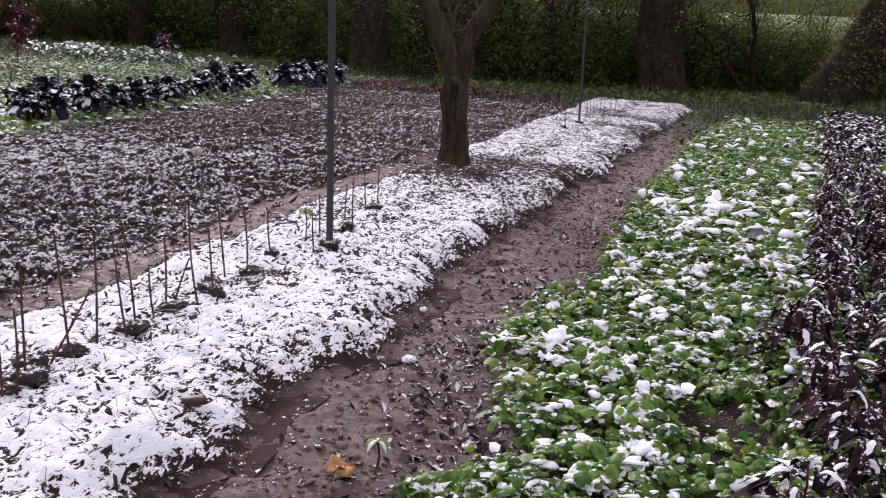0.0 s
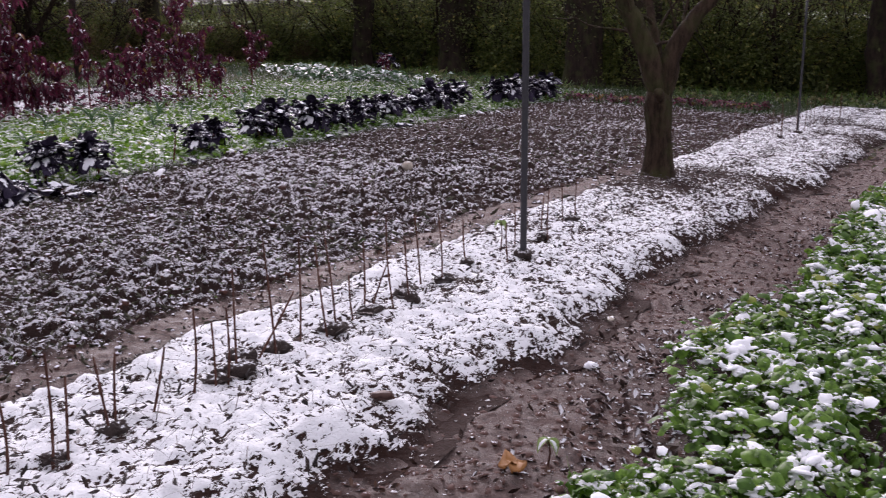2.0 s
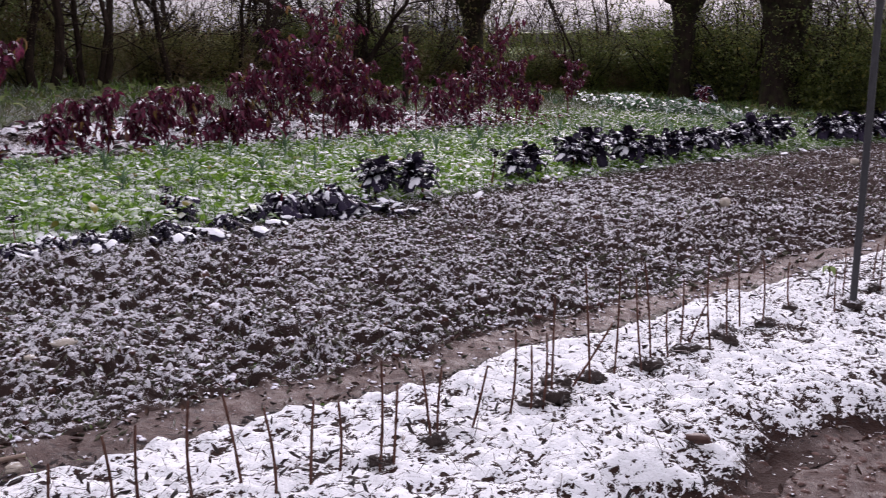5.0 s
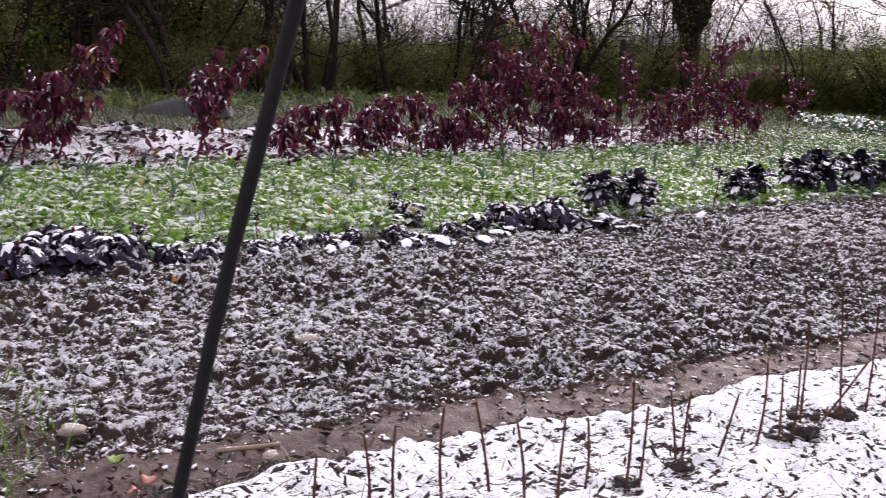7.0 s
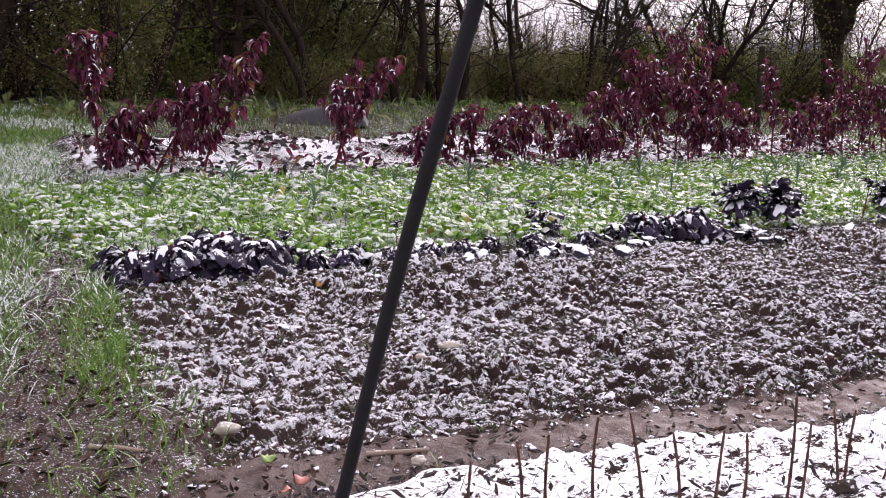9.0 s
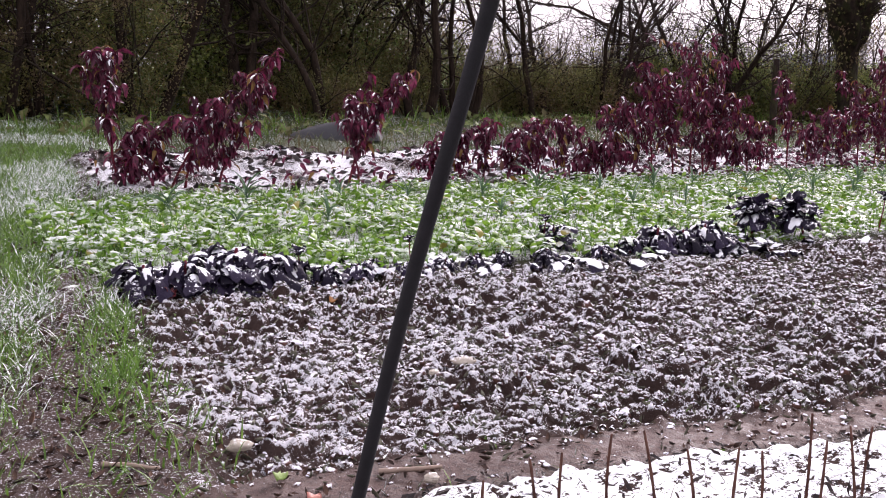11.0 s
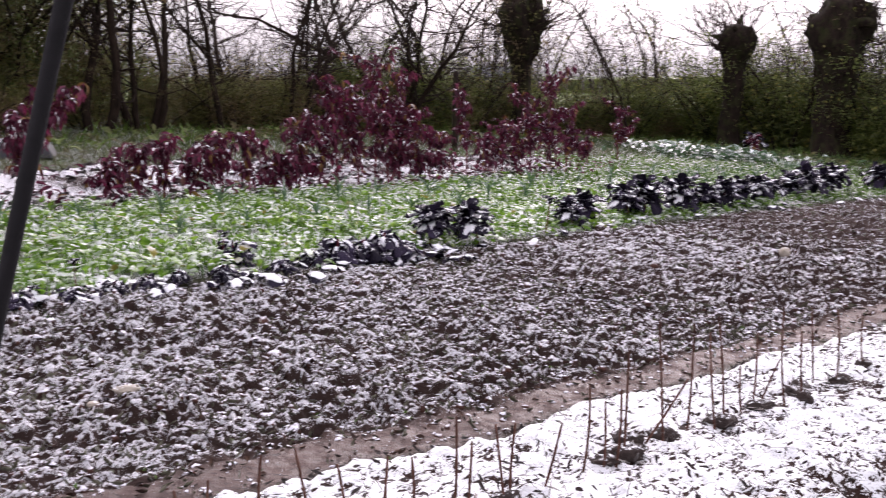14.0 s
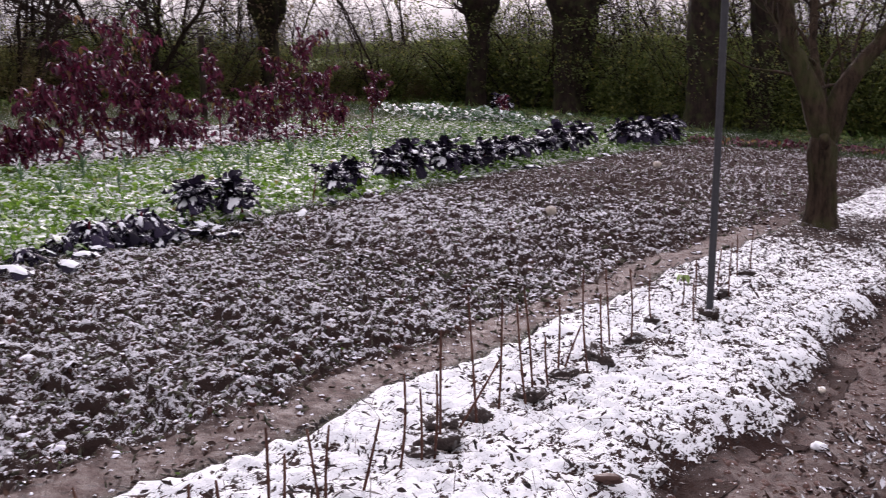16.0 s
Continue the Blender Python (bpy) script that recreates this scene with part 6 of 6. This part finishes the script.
AMARANTH = [(-10.18, 1.45, 1.24, -0.04, 0.6), (-10.13, 1.59, 0.53, 0.08, 1), (-10.15, 1.80, 0.54, 0.06, 1), (-10.16, 1.95, 1.22, 1.05, 0.9), (-10.18, 2.10, 0.84, 0.26, 1), (-10.29, 2.45, 1.04, 0.50, 1), (-10.57, 3.91, 1.20, 0.57, 0.9),
            (-10.59, 4.05, 0.92, -0.05, 0.8), (-10.93, 5.04, 0.40, 0.07, 1), (-10.98, 5.47, 0.55, 0.06, 1), (-10.86, 5.71, 0.63, 0.06, 1), (-10.91, 6.07, 0.64, 0.09, 1), (-11.02, 6.35, 0.55, 0.1, 1), (-11.12, 6.62, 0.62, -0.04, 1), (-11.17, 7.02, 0.75, -0.05, 1),
            (-11.32, 7.41, 0.50, 0.13, 1), (-11.3, 7.7, 0.55, 0.0, 1), (-11.38, 7.89, 1.05, 0.08, 1), (-11.45, 8.25, 0.8, 0.1, 1.2), (-11.59, 8.68, 1.50, -0.14, 1.3), (-11.64, 9.05, 1.20, -0.09, 1.4), (-11.75, 9.43, 1.85, 0.04, 1.4), (-11.85, 9.75, 1.3, 0.1, 1.3),
            (-11.95, 10.05, 1.70, 0.04, 1.2), (-12.1, 10.5, 0.6, 0.0, 1), (-12.3, 10.95, 0.75, 0.0, 1), (-12.45, 11.35, 0.72, -0.13, 1), (-12.54, 11.95, 1.49, -0.10, 0.6), (-12.8, 12.6, 0.75, 0.1, 1), (-13.09, 13.28, 0.95, 0.04, 1.1), (-13.3, 13.9, 0.9, 0.0, 1.2),
            (-13.52, 14.51, 1.40, -0.11, 1.2), (-13.7, 15.1, 1.0, 0.1, 1.2), (-13.86, 15.59, 2.1, -0.25, 1.1), (-14.1, 16.1, 1.2, 0.15, 1.2), (-14.4, 17.0, 0.8, 0.1, 1), (-15.6, 19.6, 1.3, 0.05, 1.3), (-15.1, 24.7, 0.8, 0.0, 0.7), (-12.0, 9.9, 0.9, 0.4, 1.2)]
for k, (x, y, h, ln, br) in enumerate(AMARANTH):
    amaranth(500 + k, h, ln, br).matrix_basis = at_ground(x, y)


# ---- grass at the plot's end and along the hedge ----
def grasses():
    rng = np.random.default_rng(38)
    x, y = in_box(rng, 150000, -17.5, -3.0, -2.2, 2.0)
    plot, edge, path, beds, heaps, greens = masks(x, y)
    thick = np.maximum(sstep(fbm(x * 1.3, y * 1.3, 81), 0.30, 0.50), 0.7 * sstep(-5.2 - x, 0, 1.0))
    trail = np.exp(-((y - trail_line(x)) / 0.13) ** 2)
    keep = rng.random(len(x)) < np.clip(1 - plot - beds - heaps, 0, 1) * (0.1 + 0.9 * thick) * (1 - 0.85 * trail) * (0.25 + 0.75 * sstep(-3.6 - x, 0, 1.2)) * (bed_mask(x, y) < 0.02)
    x, y = x[keep], y[keep]
    n = len(x)
    tuft = fbm(x * 0.9, y * 0.9, 82)
    white = tuft + rng.normal(0, 0.06, n) + 0.10 * (y < trail_line(x)) > 0.585
    pos = np.stack([x, y, land(x, y) - 0.01], -1)
    for name, k, mat, lab, s in (("grass", ~white, MAT["grass"], "green grass lightly frosted at the end of the plot", 1.0), ("frosted_grass", white, MAT["white_grass"], "long bowed grass white with frost and snow", 1.1)):
        m = int(k.sum())
        stuff(name, [spread(BLADE, pos[k], rng.uniform(0, 6.28, m), rng.uniform(0.35, 1.3, m), rng.normal(0, 0.3, m), rng.uniform(0.06, 0.15, m) * s)], mat, lab, "grass")
    x = rng.uniform(-9.5, -3.9, 4200)
    y = 0.62 - 0.165 * (x + 4.4) + rng.normal(0, 0.055, len(x)) + 0.12 * (vnoise(x * 1.5, x * 0, 83) - 0.5)
    k = rng.random(len(x)) < sstep(fbm(x * 2.2, y * 2.2, 84), 0.34, 0.56) * sstep(-4.0 - x, 0, 0.8)
    x, y = x[k], y[k]
    m = len(x)
    stuff("fresh_grass", [spread(BLADE, np.stack([x, y, land(x, y) - 0.01], -1), rng.uniform(0, 6.28, m), rng.uniform(0.4, 1.4, m), rng.normal(0, 0.3, m), rng.uniform(0.05, 0.11, m))], MAT["fresh_grass"], "fresh green grass at the end of the tilled plot", "grass")
    # verge along the hedges
    pts = []
    for line, back in ((HEDGE_LEFT, -1.6), (HEDGE_MID, -1.6), (HEDGE_FAR, -2.0), (HEDGE_FAR, -4.0)):
        for px, py in along(line, 0.02, rng, 1.6, back):
            pts.append((px, py))
    P = np.array(pts)
    m = len(P)
    pos = np.stack([P[:, 0], P[:, 1], land(P[:, 0], P[:, 1])], -1)
    half = rng.random(m) < 0.5
    stuff("verge_grass", [spread(BLADE, pos[half], rng.uniform(0, 6.28, half.sum()), rng.uniform(0.5, 1.4, half.sum()), rng.normal(0, 0.3, half.sum()), rng.uniform(0.2, 0.45, half.sum()) * np.array([[1.0]]).ravel())], MAT["grass"], "rank grass along the foot of the hedge", "grass")
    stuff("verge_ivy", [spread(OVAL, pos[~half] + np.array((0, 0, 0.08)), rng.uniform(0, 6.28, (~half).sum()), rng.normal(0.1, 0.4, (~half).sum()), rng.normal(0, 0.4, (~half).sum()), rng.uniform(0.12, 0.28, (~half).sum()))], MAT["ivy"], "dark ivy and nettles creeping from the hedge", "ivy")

    x, y = in_box(rng, 26000, -22, 8, 23.5, 35)
    lim = np.interp(x, [-24, -18, -10.5, -2, 3, 14], [33.5, 33.5, 31, 35, 35, 35])
    k = (y < lim) & ((bed_mask(x, y) < 0.02) | (y > 28))
    x, y = x[k], y[k]
    n = len(x)
    pos = np.stack([x, y, land(x, y)], -1)
    stuff("far_turf", [spread(BLADE, pos, rng.uniform(0, 6.28, n), rng.uniform(0.3, 1.3, n), rng.normal(0, 0.3, n), rng.uniform(0.15, 0.35, n) * 1.0)], MAT["verge"], "dark rough grass between plot and hedge", "grass")
    x, y = in_box(rng, 9000, -2.0, 4.0, 13, 31)
    k = rng.random(len(x)) < (0.35 + 0.65 * sstep(x, -1.2, -0.6)) * sstep(y, 13, 19) * (bed_mask(x, y) < 0.02)
    x, y = x[k], y[k]
    n = len(x)
    pos = np.stack([x, y, land(x, y) + 0.01], -1)
    stuff("withered_herbs", [spread(OVAL, pos, rng.uniform(0, 6.28, n), rng.normal(0.2, 0.4, n), rng.normal(0, 0.4, n), rng.uniform(0.06, 0.13, n))], MAT["withered"], "withered frosted herbs beyond the greens", "weeds")
    x, y = in_box(rng, 22000, -22, -11.5, -3, 24)
    lim = np.interp(y, [-3, 0, 4, 8, 11.5, 18, 24], [-17.2, -17.2, -18.7, -19.8, -22.2, -24, -25.5])
    k = (x > lim) & (x < amaranth_line(y) - 1.0) & (rng.random(len(x)) < 1 - 0.9 * masks(x, y)[4])
    x, y = x[k], y[k]
    n = len(x)
    pos = np.stack([x, y, land(x, y)], -1)
    stuff("back_grass", [spread(BLADE, pos, rng.uniform(0, 6.28, n), rng.uniform(0.3, 1.3, n), rng.normal(0, 0.3, n), rng.uniform(0.10, 0.26, n))], MAT["back"], "rough green grass between the heaps and the hedge", "grass")
    n = 520
    pos = np.stack([rng.normal(-16.0, 1.1, n), rng.normal(24.0, 0.8, n), np.zeros(n)], -1)
    pos[:, 2] = land(pos[:, 0], pos[:, 1]) + rng.uniform(0.05, 0.38, n)
    yaw, pitch, roll, size = rng.uniform(0, 6.28, n), rng.normal(0.1, 0.4, n), rng.normal(0, 0.3, n), rng.uniform(0.14, 0.28, n)
    stuff("far_brassicas", [spread(OVAL, pos, yaw, pitch, roll, size)], MAT["leek"], "patch of blue-green brassicas capped with snow", "cabbages")
    k = (rng.random(n) < 0.035) & (pos[:, 2] - land(pos[:, 0], pos[:, 1]) > 0.2)
    stuff("snow_on_brassicas", [spread(ROUND_SNOW, pos[k] + np.array((0, 0, 0.01)), yaw[k], pitch[k], roll[k], size[k])], MAT["snow"], "snow lying on the brassica leaves", "snow")
    # straw and stalks on the snowy heaps
    x, y = in_box(rng, 26000, -18.5, -9.2, 1.2, 18)
    k = rng.random(len(x)) < masks(x, y)[4]
    x, y = x[k], y[k]
    n = len(x)
    z = top(x, y)
    h = n // 2
    stuff("heap_straw", [lay(rng, STRAW, x[:h], y[:h], rng.uniform(0.1, 0.3, h), 0.01, 0.3, z[:h]), lay(rng, CHIP, x[h:], y[h:], rng.uniform(0.04, 0.13, n - h), 0.01, 0.5, z[h:])], MAT["wet_litter"], "dark straw and dead stalks on the snowy compost heaps", "straw")

    x, y = in_box(rng, 2600, -15.5, -9.8, 1.2, 17)
    k = np.abs(x - amaranth_line(y) - 0.1) < 0.9
    x, y = x[k], y[k]
    z = land(x, y) + relief(x, y)[0] + 0.05
    n = len(x)
    stuff("fallen_red_leaves", [lay(rng, LANCE, x, y, rng.uniform(0.06, 0.14, n), rng.uniform(0, 0.16, n), 0.6, z)], MAT["amaranth"], "crimson leaves fallen at the foot of the amaranth", "leaves")


grasses()


# ---- single small things ----
def stone(x, y, size, seed, label, lift=0.3):
    ob = lump("stone", seed, size, MAT["stone"], label, "stone")
    ob.location = (x, y, land_z(x, y) + size[2] * lift)
    ob.rotation_euler = (0, 0, 1.1 + 0.1 * seed)


stone(-4.31, 2.20, (0.060, 0.030, 0.020), 1, "pale flat stone on the dug soil", 0.9)
stone(-4.19, 1.99, (0.026, 0.02, 0.013), 2, "small pale stone on the dug soil", 0.9)
stone(-3.54, 0.92, (0.047, 0.026, 0.022), 3, "yellowish rounded stone at the edge of the plot", 0.7)
stone(-3.09, 1.47, (0.028, 0.018, 0.020), 4, "small pale stone beside the bed", 0.7)
stone(-5.45, 9.75, (0.06, 0.05, 0.05), 5, "snow-capped pale stone on the dug soil", 0.8)
stone(-7.20, 16.5, (0.08, 0.06, 0.06), 6, "snow-capped pale stone far out on the dug soil", 0.8)
stone(-1.59, 5.48, (0.04, 0.02, 0.007), 7, "thin pale flint lying on the muddy path", 0.5)


def big_leaf(name, x, y, size, rz, mat, label, tilt=12):
    v, q = leaf_shape(6, 0.8, 0.15, 0.2, 0.4, 4)
    me = to_mesh(name, v, q, mat)
    ob = tagged(new(name, me), label, "leaf")
    ob.matrix_basis = pose(x, y, max(float(top(np.array([x]), np.array([y]))[0]), surface_z(x, y) - 0.03) + 0.022, tilt, 6, rz) @ Matrix.Diagonal((size, size, size, 1))
    sol = ob.modifiers.new("thickness", "SOLIDIFY")
    sol.thickness = 0.02


big_leaf("fallen_leaf", -1.22, 3.36, 0.10, -60, MAT["orange"], "large orange autumn leaf on the muddy path")
big_leaf("fallen_leaf", -1.14, 3.33, 0.08, 20, MAT["orange"], "large orange autumn leaf on the muddy path")
big_leaf("fallen_leaf", -3.01, 1.01, 0.06, 40, MAT["red"], "bright red autumn leaf on the mud")
big_leaf("fallen_leaf", -2.96, 0.98, 0.045, 170, MAT["red"], "bright red autumn leaf on the mud")
beet = lump("half_buried_beet", 15, (0.048, 0.021, 0.018), MAT["rust"], "reddish-brown half-buried beet at the edge of the snow", "beet")
beet.location = (-1.76, 3.46, surface_z(-1.76, 3.46) + 0.018)
beet.rotation_euler = (0, 0, 0.45)
big_leaf("fallen_leaf", -5.72, 1.12, 0.13, 130, MAT["wine"], "wine-red leaf leaning against the collapsed kale", 40)
big_leaf("fallen_leaf", -5.60, 1.98, 0.07, 20, MAT["orange"], "orange autumn leaf on the dug soil", 15)
big_leaf("fallen_leaf", -3.18, 0.96, 0.06, 70, MAT["green1"], "yellow-green leaf on the mud")


def snow_lump(x, y, s, seed):
    ob = lump("snow_lump", seed, (s, s * 0.8, s * 0.6), MAT["snow"], "small lump of snow on the muddy path", "snow")
    ob.location = (x, y, land_z(x, y) - 0.01)


snow_lump(-1.38, 4.66, 0.032, 11)
snow_lump(-0.78, 4.10, 0.036, 12)


def sprout(x, y, h, label):
    root = tagged(new("sprout"), label, "plant")
    root.location = (x, y, surface_z(x, y) - 0.01)
    part("stem", to_mesh("stem", *tube([(0, 0, -0.02), (0.01, 0.01, h * 0.5), (0.0, 0.02, h)], [0.005, 0.004, 0.003], 6), MAT["cane"]), root)
    me = to_mesh("leaf", *leaf_shape(4, 0.75, 0.2, 0.4), MAT["green1"])
    cap = to_mesh("snow", *snow_shape(7, 0.34, 0.2, 0.4, 0.06, 0.75, 5), MAT["snow"])
    for k, (yaw, pitch) in enumerate(((0.4, -0.5), (2.6, -0.3), (4.6, -0.7))):
        leaf = part("leaf", me, root, m=Matrix.Translation((0, 0.02, h)) @ leaf_turn(yaw, pitch, 0.1) @ Matrix.Diagonal((0.06, 0.06, 0.06, 1)))
        if h < 0.15:
            part("snow", cap, leaf, "fresh snow resting on the leaf")


sprout(-2.60, 6.18, 0.20, "young yellow-green sprout beside the steel post")
sprout(-1.08, 3.46, 0.10, "small green seedling beside the muddy path")


def dead_stick(x, y, length, rz, r=0.009, label="dead twig lying on the ground"):
    rng = np.random.default_rng(int(abs(x * 100)))
    t, p, d = bough(rng, (0, 0, 0), (1, 0, 0.02), length, r, r * 0.6, 6, 0.12, 0.0, 6)
    ob = tagged(new("dead_twig", to_mesh("dead_twig", *t, MAT["bleached"])), label, "twig")
    ob.matrix_basis = pose(x, y, surface_z(x, y) + r, 0, 0, rz)


dead_stick(-3.20, 1.32, 0.22, 60, 0.011, "pale broken stick lying beside the bed")
dead_stick(-3.50, 0.44, 0.20, 50, 0.010)
dead_stick(-4.10, 0.66, 0.16, 100, 0.005)


def wooden_post(x, y, height):
    root = tagged(new("wooden_post"), "short dark weathered wooden post in the hedge", "post")
    root.matrix_basis = at_ground(x, y, 30, 1.0, 0.1)
    v, f = tube([(0.02 * h, 0.01 * math.sin(3 * h), h) for h in np.linspace(0, height, 10)], [0.075 - 0.01 * k / 9 for k in range(10)], 10)
    part("shaft", to_mesh("shaft", v, f, MAT["dark_bark"]), root)


wooden_post(-17.63, 16.29, 1.9)


def distant_barn():
    """A small grey barn far across the pasture."""
    root = tagged(new("barn"), "small grey barn with a pitched roof beyond the pasture", "barn")
    root.matrix_basis = pose(-107.4, 104.7, -1.8, 0, 0, 58)
    bm = bmesh.new()
    bmesh.ops.create_cube(bm, size=1.0)
    bmesh.ops.transform(bm, matrix=Matrix.Translation((0, 0, 1.6)) @ Matrix.Diagonal((6.5, 4.5, 3.2, 1)), verts=bm.verts)
    walls = bpy.data.meshes.new("wall")
    bm.to_mesh(walls)
    bm.free()
    walls.materials.append(MAT["slate"])
    part("wall", walls, root)
    for side in (-1, 1):
        bm = bmesh.new()
        bmesh.ops.create_cube(bm, size=1.0)
        bmesh.ops.transform(bm, matrix=Matrix.Translation((0, side * 1.25, 3.82)) @ Matrix.Rotation(-side * 0.48, 4, "X") @ Matrix.Diagonal((7.2, 3.0, 0.12, 1)), verts=bm.verts)
        half = bpy.data.meshes.new("roof")
        bm.to_mesh(half)
        bm.free()
        half.materials.append(MAT["slate"])
        part("roof", half, root)


distant_barn()


def grey_tarpaulin():
    """The grey sheet draped over something low, by the hedge."""
    bm = bmesh.new()
    bmesh.ops.create_grid(bm, x_segments=24, y_segments=16, size=0.5)
    for v in bm.verts:
        x, y = v.co.x * 2, v.co.y * 2
        r = max(abs(x), abs(y))
        h = (1 - r ** 4) * (0.55 + 0.45 * x)
        v.co.z = 0.46 * max(h, 0.0) + 0.05 * noise.noise(Vector((x * 3, y * 3, 1))) * (1 - r)
        v.co.x, v.co.y = x * 0.85, y * 0.55
    me = bpy.data.meshes.new("grey_tarpaulin")
    bm.to_mesh(me)
    bm.free()
    me.polygons.foreach_set("use_smooth", [True] * len(me.polygons))
    me.materials.append(MAT["tarp"])
    ob = tagged(new("grey_tarpaulin", me), "low heap under a dull grey sheet near the hedge", "heap")
    ob.matrix_basis = pose(-16.0, 5.6, land_z(-16.0, 5.6) - 0.02, 0, 0, 66)


grey_tarpaulin()
